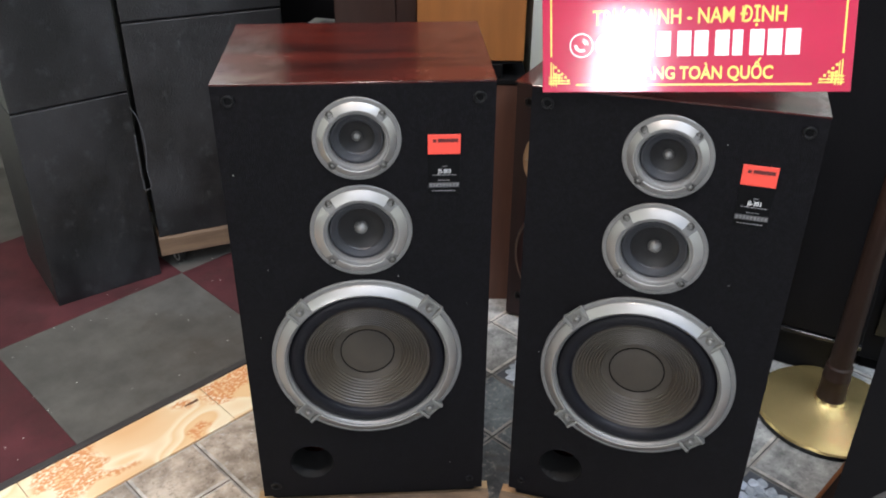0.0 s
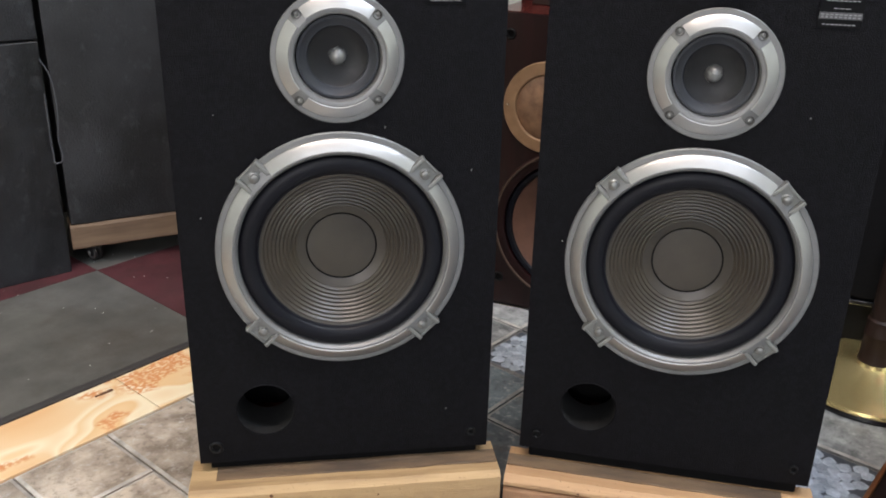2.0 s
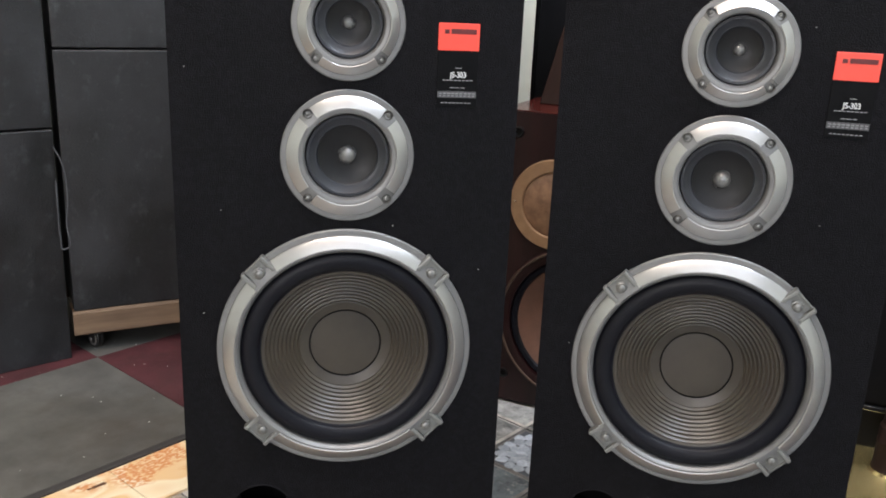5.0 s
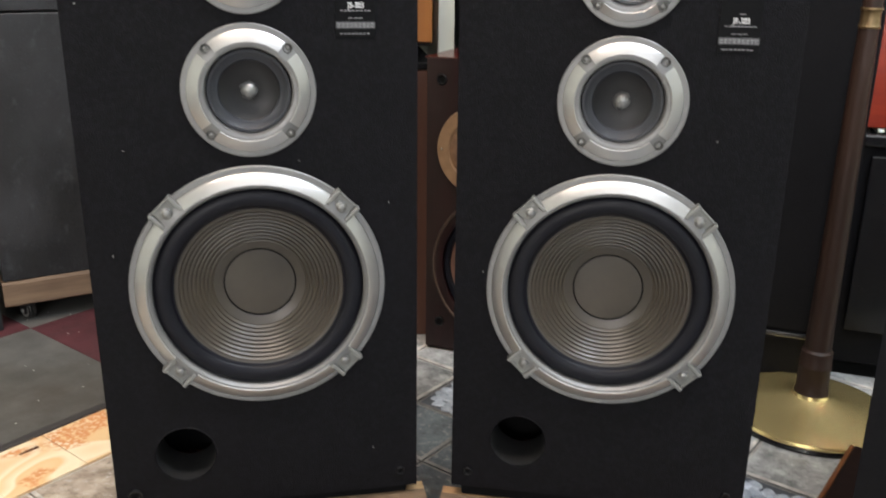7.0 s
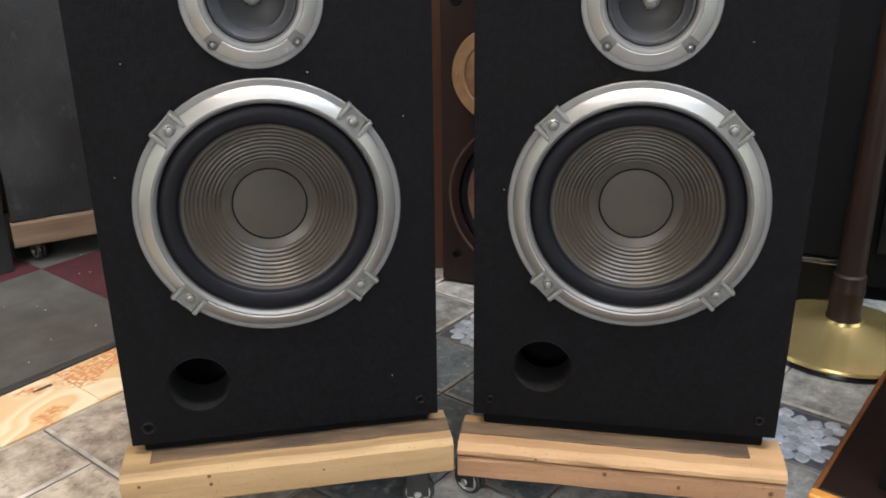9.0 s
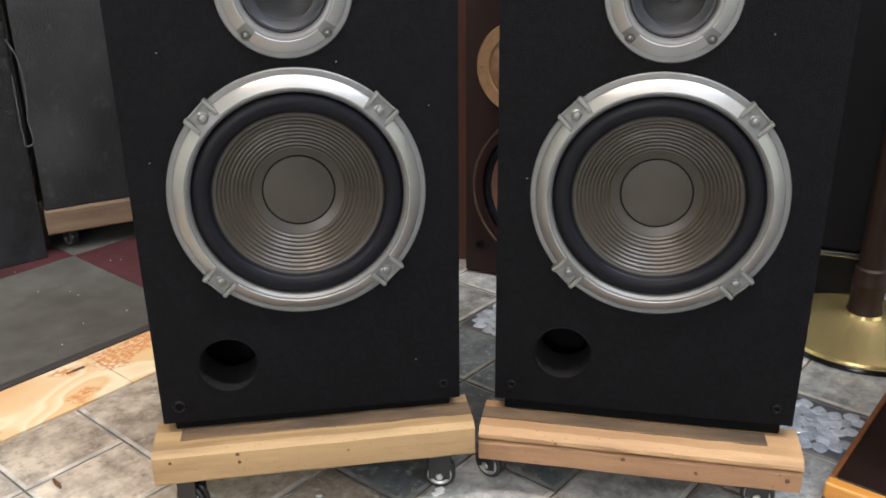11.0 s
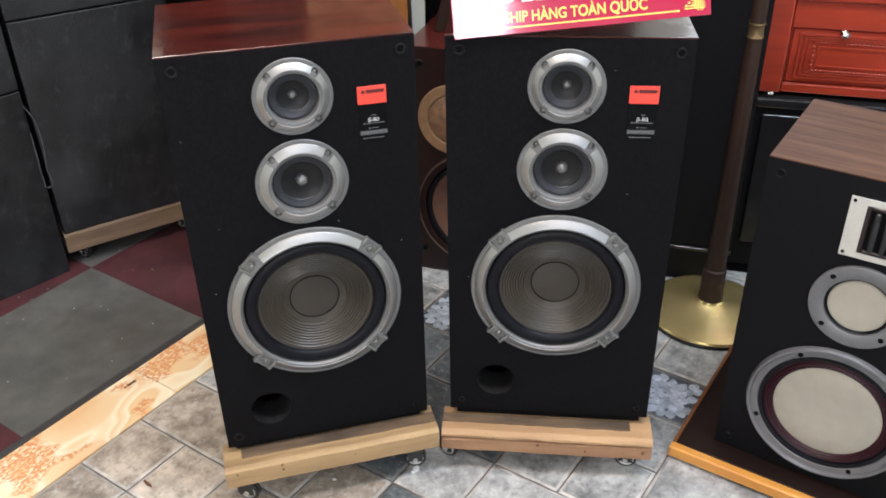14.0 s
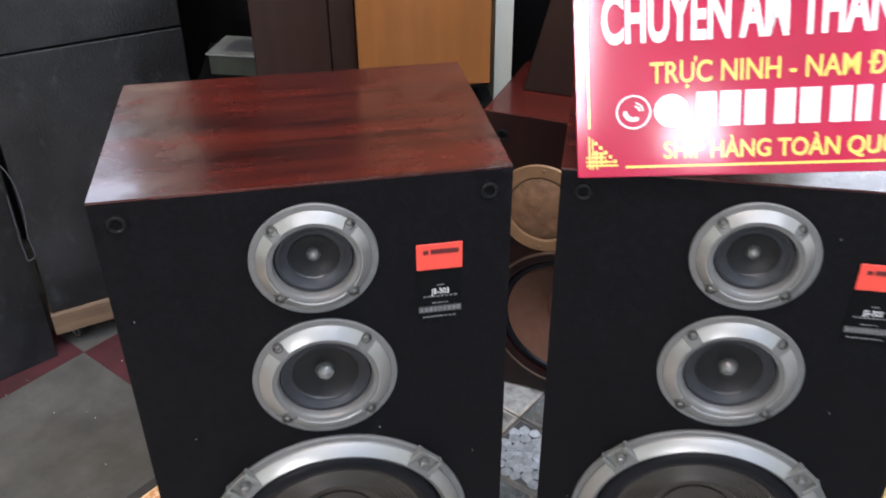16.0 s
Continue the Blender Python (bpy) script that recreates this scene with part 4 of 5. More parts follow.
for x in (0.1765, 0.1935):
    bm = B()
    rings = []
    for z, r in ((0.4930, 0.0030), (0.4975, 0.0052), (0.5300, 0.0058), (0.5585, 0.0052), (0.5630, 0.0030)):
        rings.append([bm.verts.new((x + r * math.cos(2 * math.pi * k / 14), -0.0062 + r * 0.75 * math.sin(2 * math.pi * k / 14), z)) for k in range(14)])
    for ra, rb in zip(rings, rings[1:]):
        for k in range(14):
            bm.faces.new((ra[k], ra[(k + 1) % 14], rb[(k + 1) % 14], rb[k]))
    bm.faces.new(rings[0])
    bm.faces.new(rings[-1][::-1])
    part("horn_vane", bm, GLOSS_BLACK, horn, "glossy black upright vane", True)
for x, z in ((0.139, 0.482), (0.139, 0.574), (0.231, 0.482), (0.231, 0.574)):
    part("screw", lathe(B(), [(0.0, 0.0055), (0.0024, 0.0054), (0.003, 0.004)], 14, (x, 0, z)), BLACK_PLAIN, horn, "", True)

tb = thing("speaker_base", T_AT @ pose(0, 0, -0.030), "low dark base board with varnished orange edges under a loudspeaker", "base")
part("board", box(B(), -0.060, 0.44, -0.045, 0.33, 0.012, 0.0295, 0.001, 1), DARK_BOARD, tb, "dark brown top board")
part("edging", box(B(), -0.068, 0.448, -0.065, -0.0455, 0.006, 0.0295, 0.003, 2), ORANGE_EDGE, tb, "rounded orange varnished front edge")
part("edging", box(B(), -0.068, -0.0605, -0.045, 0.33, 0.006, 0.0295, 0.002, 2), BROWN_EDGE, tb, "brown varnished side edge")
for x, y in ((-0.02, 0.0), (0.40, 0.0), (-0.02, 0.28), (0.40, 0.28)):
    part("glide", lathe(B(), [(0.0, 0.0), (0.015, 0.0), (0.016, 0.002), (0.016, 0.012)], 20, (x, y, 0), "z"), RUBBER, tb, "", True)


# ---- floor lamp: brass foot and dark wooden pole ----
lamp = thing("floor_lamp", pose(0.815, 1.432, 0), "floor lamp with a domed brass foot and dark wooden pole", "lamp")
part("foot_rim", lathe(B(), [(0.0, 0.0), (0.146, 0.0), (0.147, 0.004), (0.145, 0.010), (0.0, 0.010)], 72, (0, 0, 0), "z"), GLOSS_BLACK, lamp, "black underside rim", True)
prof = [(0.1455, 0.0101), (0.1465, 0.013), (0.144, 0.0165), (0.130, 0.020), (0.10, 0.0265), (0.07, 0.033), (0.045, 0.040), (0.034, 0.045), (0.031, 0.050), (0.0, 0.050)]
part("foot", lathe(B(), prof, 96, (0, 0, 0), "z"), BRASS, lamp, "polished domed brass foot", True)
prof = [(0.0290, 0.046), (0.0290, 0.052), (0.0272, 0.055), (0.0268, 0.098), (0.0278, 0.100), (0.0278, 0.104), (0.0268, 0.106), (0.0264, 0.130), (0.0225, 0.134), (0.0205, 0.30), (0.0180, 0.52), (0.0155, 0.684), (0.0, 0.684)]
part("pole", lathe(B(), prof, 40, (0, 0, 0), "z"), POLE_WOOD, lamp, "dark turned wooden pole", True)
part("collar", lathe(B(), [(0.0, 0.684), (0.0165, 0.684), (0.0172, 0.687), (0.0155, 0.690), (0.0150, 0.706), (0.0155, 0.710), (0.0172, 0.713), (0.0165, 0.716), (0.0, 0.716)], 40, (0, 0, 0), "z"), OLD_BRASS, lamp, "brass collar with two rings", True)
part("upper_pole", lathe(B(), [(0.0, 0.716), (0.015, 0.716), (0.014, 1.05), (0.013, 1.35), (0.0, 1.35)], 40, (0, 0, 0), "z"), POLE_WOOD, lamp, "", True)


# ---- brown loudspeaker standing behind ----
B_AT = pose(0.153, 1.794, 0.0, 0, 0, -28)
bspk = thing("loudspeaker", B_AT, "dark mahogany loudspeaker with tan cones, standing on the floor behind", "loudspeaker")
carcass(bspk, 0.0, 0.36, 0.0125, 0.25, 0.0, 0.604, MAHOGANY_RED, "reddish mahogany veneer")
part("baffle", face_with_holes(B(), 0.004, 0.356, 0.008, 0.601, [(0.178, 0.195, 0.139), (0.1145, 0.4295, 0.064)], 0.0, 0.0118), MAHOGANY, bspk)
for z in (0.562, 0.0655):
    for x in (0.034, 0.326):
        socket(bspk, x, z, 0.011)
bw = part("woofer", lathe(B(), [(0.130, -0.006), (0.1305, 0.005), (0.136, 0.007), (0.149, 0.006), (0.152, 0.0)], 72), MAHOGANY, bspk, "dark ringed woofer frame", True, pose(0.178, 0, 0.195) @ Matrix.Scale(1.05, 4))
part("ring", lathe(B(), [(0.1445, 0.0055), (0.1455, 0.009), (0.1485, 0.009), (0.1495, 0.005)], 72), BROWN_METAL, bw, "thin dull brown ring", True)
part("surround", lathe(B(), [(0.1305, -0.003), (0.126, 0.002), (0.119, 0.0), (0.116, -0.004)], 72), RUBBER, bw, "dark surround", True)
part("cone", lathe(B(), [(0.116, -0.004), (0.112, -0.006), (0.05, -0.04), (0.045, -0.036), (0.0, -0.030)], 72), CONE_BROWN, bw, "brown paper cone", True)
bt = part("midrange", lathe(B(), [(0.062, -0.004), (0.0625, 0.003), (0.065, 0.0045), (0.0862, 0.004), (0.0882, 0.0)], 64), TAN_METAL, bspk, "flat tan flange", True, pose(0.1145, 0, 0.4295))
part("cone", lathe(B(), [(0.063, 0.0), (0.059, 0.002), (0.048, 0.006), (0.02, 0.010), (0.0, 0.011)], 64), CONE_TAN, bt, "tan dome", True)
for a in (0, 90, 180, 270):
    part("screw", lathe(B(), [(0.0, 0.0062), (0.0018, 0.006), (0.0026, 0.0045)], 12, (0.0770 * math.cos(radians(a)), 0, 0.0770 * math.sin(radians(a)))), CHROME, bt, "", True)


# ---- black cabinets, red carved cabinet and amplifier on the right ----
C_AT = pose(0.905, 1.530, 0.0, 0, 0, -28)
tall = thing("tall_cabinet", C_AT, "tall satin black loudspeaker cabinet standing on the floor", "cabinet")
part("body", box(B(), -0.44, 0.0, 0.0, 0.36, 0.105, 0.97, 0.006, 2), SATIN_BLACK, tall, "satin black body")
part("plinth", box(B(), -0.43, -0.006, 0.008, 0.35, 0.0, 0.094, 0.002, 1), SATIN_BLACK, tall, "satin black plinth")
part("trim", box(B(), -0.44, 0.002, -0.004, 0.36, 0.0945, 0.1045, 0.002, 2), GLOSS_BLACK, tall, "shiny black edge strip")

D_AT = pose(0.935, 1.590, 0.0, 0, 0, -26)
low = thing("low_cabinet", D_AT, "low glossy black cabinet under a red cabinet", "cabinet")
part("body", box(B(), 0.0, 0.80, 0.004, 0.42, 0.03, 0.462, 0.003, 1), SATIN_BLACK, low, "black body")
part("top", box(B(), -0.006, 0.806, -0.006, 0.426, 0.4625, 0.485, 0.004, 2), GLOSS_BLACK, low, "glossy black top edge")
part("door", box(B(), 0.022, 0.39, -0.004, 0.0035, 0.10, 0.445, 0.002, 1), GLOSS_BLACK, low, "dark door panel")
part("door", box(B(), 0.41, 0.778, -0.004, 0.0035, 0.10, 0.445, 0.002, 1), GLOSS_BLACK, low)
part("plinth", box(B(), 0.01, 0.79, 0.015, 0.40, 0.0, 0.0295), BLACK_PLAIN, low)

red = thing("carved_cabinet", D_AT @ pose(0.0, 0.02, 0.4855), "red lacquered wooden cabinet with carved drawer front, on a black cabinet", "cabinet")
part("body", box(B(), 0.004, 0.75, 0.012, 0.36, 0.010, 0.222, 0.002, 1), RED_WOOD, red, "red lacquered carcass")
part("post", box(B(), 0.0, 0.050, -0.012, 0.038, 0.010, 0.250, 0.003, 2), RED_WOOD, red, "square corner post")
part("top_rail", box(B(), 0.052, 0.75, -0.004, 0.0115, 0.160, 0.222, 0.003, 2), RED_WOOD, red)
part("bottom_rail", box(B(), 0.052, 0.75, -0.004, 0.0115, 0.010, 0.032, 0.003, 2), RED_WOOD, red)
part("top", box(B(), 0.040, 0.76, -0.014, 0.37, 0.2225, 0.240, 0.004, 2), RED_WOOD, red, "moulded top board")
for i in range(2):
    x0 = 0.058 + i * 0.345
    dr = part("drawer", box(B(), x0, x0 + 0.33, 0.002, 0.0115, 0.034, 0.158, 0.002, 1), RED_WOOD, red, "drawer front with carved relief")
    bm = B()
    for k, (a, t) in enumerate(((0.012, 0.004), (0.020, 0.003), (0.027, 0.0025), (0.045, 0.004))):
        y = -0.0035 + 0.0008 * k
        xa, xb, za, zb = x0 + a * 1.3, x0 + 0.33 - a * 1.3, 0.034 + a * 0.85, 0.158 - a * 0.85
        box(bm, xa, xb, y, 0.0018, za, za + t)
        box(bm, xa, xb, y, 0.0018, zb - t, zb)
        box(bm, xa, xa + t, y, 0.0018, za + t, zb - t)
        box(bm, xb - t, xb, y, 0.0018, za + t, zb - t)
    part("moulding", bm, RED_WOOD, dr, "carved frame lines")
    bm = B()
    for z in (0.0625, 0.1265):
        for k in range(26):
            x = x0 + 0.05 + k * 0.0088
            box(bm, x, x + 0.0058, -0.003, 0.0018, z, z + 0.0035, 0.0008, 1)
    for x in (x0 + 0.046, x0 + 0.279):
        for k in range(5):
            box(bm, x, x + 0.005, -0.003, 0.0018, 0.0735 + k * 0.0105, 0.079 + k * 0.0105, 0.0008, 1)
    part("carving", bm, RED_WOOD, dr, "beaded carving")
    bm = lathe(B(), [(0.0, 0.020), (0.007, 0.018), (0.012, 0.012), (0.011, 0.006), (0.005, 0.001), (0.005, -0.003)], 8, (x0 + 0.105, 0, 0.152))
    part("knob", bm, CHROME, dr, "clear faceted knob", False)
for x in (0.03, 0.72):
    for y in (0.01, 0.33):
        part("foot", lathe(B(), [(0.0, 0.0), (0.013, 0.0), (0.014, 0.002), (0.012, 0.0095), (0.0, 0.0095)], 20, (x, y, 0), "z"), CHROME, red, "small metal foot", True)
part("finial", lathe(B(), [(0.0, 0.2505), (0.012, 0.2505), (0.014, 0.255), (0.010, 0.262), (0.0, 0.265)], 20, (0.025, 0.013, 0), "z"), CHROME, red, "metal cap", True)

amp = thing("amplifier", D_AT @ pose(0.135, 0.03, 0.7262), "silver-fronted amplifier on the red cabinet", "amplifier")
part("case", box(B(), 0.004, 0.42, 0.012, 0.30, 0.010, 0.14, 0.002, 1), GLOSS_BLACK, amp, "black metal case")
part("faceplate", box(B(), 0.0, 0.424, 0.0, 0.0115, 0.008, 0.142, 0.002, 1), FACEPLATE, amp, "silver front plate")
for x in (0.045, 0.095, 0.145):
    part("knob", lathe(B(), [(0.0, 0.014), (0.008, 0.014), (0.0095, 0.012), (0.010, 0.0)], 20, (x, 0, 0.035)), CHROME, amp, "", True)
for x, y in ((0.03, 0.03), (0.39, 0.03), (0.03, 0.27), (0.39, 0.27)):
    part("foot", lathe(B(), [(0.0, 0.0), (0.012, 0.0), (0.013, 0.010)], 16, (x, y, 0), "z"), RUBBER, amp, "", True)


# ---- boxes stacked behind the left-hand loudspeaker ----
F_AT = pose(-0.365, 1.86, 0.0)
crate = thing("storage_box", F_AT, "plain reddish-brown board box standing on the floor behind a loudspeaker", "box")
part("body", box(B(), 0.0, 0.545, 0.0, 0.40, 0.0, 0.570, 0.002, 1), TAN_BOARD, crate)
part("lid", box(B(), -0.003, 0.548, -0.003, 0.403, 0.5705, 0.584, 0.002, 1), BLACK_PLAIN, crate, "dark lid edge")
op = thing("orange_cabinet", pose(-0.058, 1.865, 0.6165), "orange-brown veneered cabinet side standing on boxes", "cabinet")
part("body", box(B(), 0.0, 0.232, 0.0, 0.33, 0.006, 1.0, 0.002, 1), ORANGE_WOOD, op, "orange wood veneer")
part("base", box(B(), 0.002, 0.230, 0.002, 0.33, 0.0, 0.0055), BLACK_PLAIN, op)
bp = thing("brown_cabinet", pose(-0.236, 1.88, 0.5845), "dark brown veneered cabinet standing on a box", "cabinet")
part("body", box(B(), 0.0, 0.131, 0.0, 0.33, 0.0, 1.0, 0.002, 1), DARK_BROWN, bp, "dark brown board")
part("edge", box(B(), 0.132, 0.1765, 0.004, 0.33, 0.0, 1.0, 0.002, 1), DARK_BROWN, bp)
spacer = solo("spacer_board", box(B(), -0.080, 0.128, 1.862, 2.19, 0.5845, 0.616, 0.002, 1), BLACK_PLAIN, "black spacer board under the orange cabinet", "board")
# unseen height and width added to darken the reflection in the right-hand loudspeaker's top
e1 = thing("black_cabinet", pose(0.275, 2.20, 0.0), "black cabinet against the pale wall, enlarged out of view", "cabinet")
part("body", box(B(), 0.0, 0.62, 0.012, 0.40, 0.0, 1.72, 0.004, 1), SATIN_BLACK, e1)
part("front_panel", box(B(), 0.004, 0.616, 0.0, 0.0115, 0.02, 1.71, 0.003, 1), SATIN_BLACK, e1)
# a cabinet with a sloping side, on the mahogany loudspeaker
bm = B()
low4 = [bm.verts.new(p) for p in ((0.0, 0.0, 0.0), (0.30, 0.0, 0.0), (0.30, 0.12, 0.0), (0.0, 0.12, 0.0))]
top4 = [bm.verts.new(p) for p in ((0.112, 0.0, 0.45), (0.30, 0.0, 0.45), (0.30, 0.12, 0.45), (0.112, 0.12, 0.45))]
for q in (low4, top4, *[(low4[k], low4[(k + 1) % 4], top4[(k + 1) % 4], top4[k]) for k in range(4)]):
    bm.faces.new(q)
bmesh.ops.bevel(bm, geom=list(bm.edges), offset=0.002, segments=1, profile=0.5, affect="EDGES")
solo("slant_cabinet", bm, DARK_BROWN, "dark brown slant-sided cabinet standing on the mahogany loudspeaker", "cabinet", at=B_AT @ pose(0.036, 0.108, 0.6042))
side = thing("black_cabinet", pose(-1.27, 2.45, 0.0047), "plain black cabinet against the wall behind worn cabinets", "cabinet", "worn black cabinets")
part("body", box(B(), 0.0, 0.46, 0.012, 0.27, 0.0, 1.36, 0.005, 2), SATIN_BLACK, side, "black covering")
part("front_panel", box(B(), 0.008, 0.452, 0.0, 0.0115, 0.03, 1.33, 0.003, 1), SATIN_BLACK, side, "flat black front panel")
back = thing("black_cabinet", pose(-0.475, 2.47, 0.0045), "tall plain black cabinet against the wall behind the boxes", "cabinet", "worn black cabinets")
part("body", box(B(), 0.0, 0.27, 0.012, 0.27, 0.0, 2.10, 0.005, 2), SATIN_BLACK, back, "black covering")
part("front_panel", box(B(), 0.008, 0.262, 0.0, 0.0115, 0.03, 2.07, 0.003, 1), SATIN_BLACK, back, "flat black front panel")

# ---- worn black cabinets on the carpet, one on a pine dolly ----
A_AT = pose(-0.742, 1.962, 0.0045, 0, 0, 36)
a_cab = thing("black_cabinet", A_AT, "worn black-covered loudspeaker cabinet standing on carpet", "cabinet", "worn black cabinets")
part("body", box(B(), -0.262, 0.0, 0.0, 0.30, 0.0, 0.504, 0.0025, 2), GREY_CARPET_COVER, a_cab, "worn black lower body")
part("upper_body", box(B(), -0.262, 0.0, 0.0, 0.30, 0.508, 1.12, 0.0025, 2), GREY_CARPET_COVER, a_cab, "worn black upper body")
def bent_strap(parent, points, r, mat, label):
    """A thin round strap along a smooth curve, as a mesh."""
    cu = bpy.data.curves.new("strap", "CURVE")
    cu.dimensions, cu.bevel_depth, cu.bevel_resolution, cu.resolution_u = "3D", r, 2, 10
    sp = cu.splines.new("BEZIER")
    sp.bezier_points.add(len(points) - 1)
    for b, q in zip(sp.bezier_points, points):
        b.co = q
        b.handle_left_type = b.handle_right_type = "AUTO"
    tmp = bpy.data.objects.new("strap", cu)
    scene.collection.objects.link(tmp)
    bpy.context.view_layer.update()
    me = bpy.data.meshes.new_from_object(tmp.evaluated_get(bpy.context.evaluated_depsgraph_get()))
    bpy.data.objects.remove(tmp)
    me.materials.clear()
    me.materials.append(mat)
    ob = new("strap", me)
    ob.parent = parent
    tagged(ob, label)
    return ob


bent_strap(a_cab, ((-0.004, -0.003, 0.470), (0.008, -0.010, 0.440), (0.014, -0.013, 0.370), (0.008, -0.012, 0.310), (0.000, -0.010, 0.252), (-0.005, -0.008, 0.275), (-0.006, -0.009, 0.335), (-0.004, -0.004, 0.400)), 0.0013, GREY_TRIM, "scuffed hanging strap loop")
bd = thing("dolly", pose(-0.735, 1.968, 0.0045, 0, 0, 23), "pine dolly in shade under a worn black cabinet", "dolly", "pine dollies under the loudspeakers")
part("beam", worn_beam(B(), 0.0, 0.376, 0.0, 0.07, 0.048, 0.104, 21), PINE_DULL, bd, "pine front beam")
part("beam", worn_beam(B(), 0.0, 0.376, 0.26, 0.33, 0.048, 0.104, 22), PINE_DULL, bd)
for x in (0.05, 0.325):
    part("side_rail", worn_beam(B(), 0.0705, 0.2595, -0.03, 0.03, 0.05, 0.103, 23), PINE_DULL, bd, "", False, pose(x, 0, 0, 0, 0, 90))
    for y in (0.04, 0.29):
        caster(bd, x, y, 25, 0.048)
b_cab = thing("black_cabinet", pose(-0.735, 1.968, 0.1095, 0, 0, 23), "worn black-covered cabinet on a pine dolly", "cabinet", "worn black cabinets")
part("body", box(B(), 0.003, 0.372, 0.004, 0.34, 0.0, 0.557, 0.0025, 2), GREY_CARPET_COVER, b_cab, "worn black lower body")
part("upper_body", box(B(), 0.003, 0.372, 0.004, 0.34, 0.561, 1.02, 0.0025, 2), GREY_CARPET_COVER, b_cab, "worn black upper body")
part("corner_strip", box(B(), 0.368, 0.3745, 0.0005, 0.0065, 0.010, 0.235, 0.001, 1), GREY_TRIM, b_cab, "scuffed metal corner strip")
carton = thing("carton", pose(-0.345, 2.075, 0.5842, 0, 0, -16), "grey-green card carton standing on a dark box lid", "carton")
part("body", box(B(), 0.0, 0.105, 0.0, 0.100, 0.0, 0.040, 0.001, 1), CARTON, carton)
leaf = thing("leaflet", pose(-0.350, 2.071, 0.6244, 0, 0, -16), "pale printed leaflet lying on a carton", "leaflet")
part("sheet", box(B(), 0.0, 0.112, 0.0, 0.108, 0.0, 0.003, 0.0006, 1), PAPER, leaf)
part("picture", box(B(), 0.028, 0.095, 0.022, 0.088, 0.0031, 0.0034), GREY_TRIM, leaf, "dark printed picture")

# ---- carpet, marble strip, stone tiles: axes along and across the strip ----
RU = Matrix.Rotation(radians(45), 4, "Z")
V_NEAR, V_FAR = 1.300, 1.438


def slab(name, u0, u1, v0, v1, z0, z1, mat, parent, bevel=0.003, rim=None):
    """A piece of the floor, lying along the strip's axes, with chamfered edges."""
    bm = B()
    b = bevel
    low = [bm.verts.new((u, v, z0)) for u, v in ((u0, v0), (u1, v0), (u1, v1), (u0, v1))]
    mid = [bm.verts.new((u, v, z1 - b * (0.3 if rim else 0.6))) for u, v in ((u0, v0), (u1, v0), (u1, v1), (u0, v1))]
    top = [bm.verts.new((u, v, z1)) for u, v in ((u0 + b, v0 + b), (u1 - b, v0 + b), (u1 - b, v1 - b), (u0 + b, v1 - b))]
    for a, c in ((low, mid), (mid, top)):
        for i in range(4):
            bm.faces.new((a[i], a[(i + 1) % 4], c[(i + 1) % 4], c[i])).material_index = 1 if rim and c is top else 0
    bm.faces.new(top)
    ob = part(name, bm, mat, parent, "", False, RU)
    if rim:
        ob.data.materials.append(rim)
    return ob


carpet = thing("carpet", pose(0, 0, 0), "grey and maroon carpet tiles with a dark edging", "carpet", kind="structure")
edge_v = V_FAR + 0.018
cs = 0.490
cu0, cv0 = 0.415, edge_v
for i in range(-3, 3):
    for j in range(0, 3):
        u0 = cu0 + i * cs
        u1 = u0 + cs
        v0 = cv0 + (0 if j == 0 else 0.425 + (j - 1) * cs)
        v1 = cv0 + 0.425 + j * cs
        mid_x, mid_y = (u0 + u1 - v0 - v1) * 0.35355, (u0 + u1 + v0 + v1) * 0.35355
        if mid_x < X0 + 0.36 or mid_y > Y1 - 0.36:
            continue
        red_one = (i + j) % 2 != 0
        slab("carpet_tile", u0, u1 - 0.0006, v0, v1 - 0.0006, -0.006, 0.0045 if red_one else 0.0042, CARPET_RED if red_one else CARPET_GREY, carpet, 0.001)
slab("edging", -1.2, 1.7, V_FAR + 0.001, edge_v - 0.0005, -0.006, 0.005, CARPET_EDGE, carpet, 0.002)
bm = B()
rnd = random.Random(5)
for i in range(60):
    u, v = rnd.uniform(-0.1, 1.0), rnd.uniform(edge_v + 0.02, edge_v + 0.5)
    s = rnd.uniform(0.0008, 0.0022)
    box(bm, u, u + s * rnd.uniform(0.8, 2), v, v + s, 0.0045, 0.0052)
part("lint", bm, LINT, carpet, "scattered pale lint", False, RU)["kind"] = "stuff"

strip = thing("marble_strip", pose(0, 0, 0), "polished cream and orange marble border strip", "border", kind="structure")
rnd = random.Random(11)
for i in range(-4, 4):
    u0 = 0.687 + i * 0.40
    slab("marble_slab", u0, u0 + 0.3985, V_NEAR, V_FAR, -0.006, 0.0015, MARBLE, strip, 0.0008)
bm = B()
for x, w in ((0.0, 0.008), (0.007, 0.016), (0.022, 0.010)):
    box(bm, 0.662 - x - w, 0.662 - x, 1.402 + x * 0.1, 1.4092 - x * 0.08, 0.0025, 0.0035, 0.0008, 1)
solo("wood_splinter", bm, KNOT, "thin brown splinter lying on the marble strip", "splinter", at=RU)

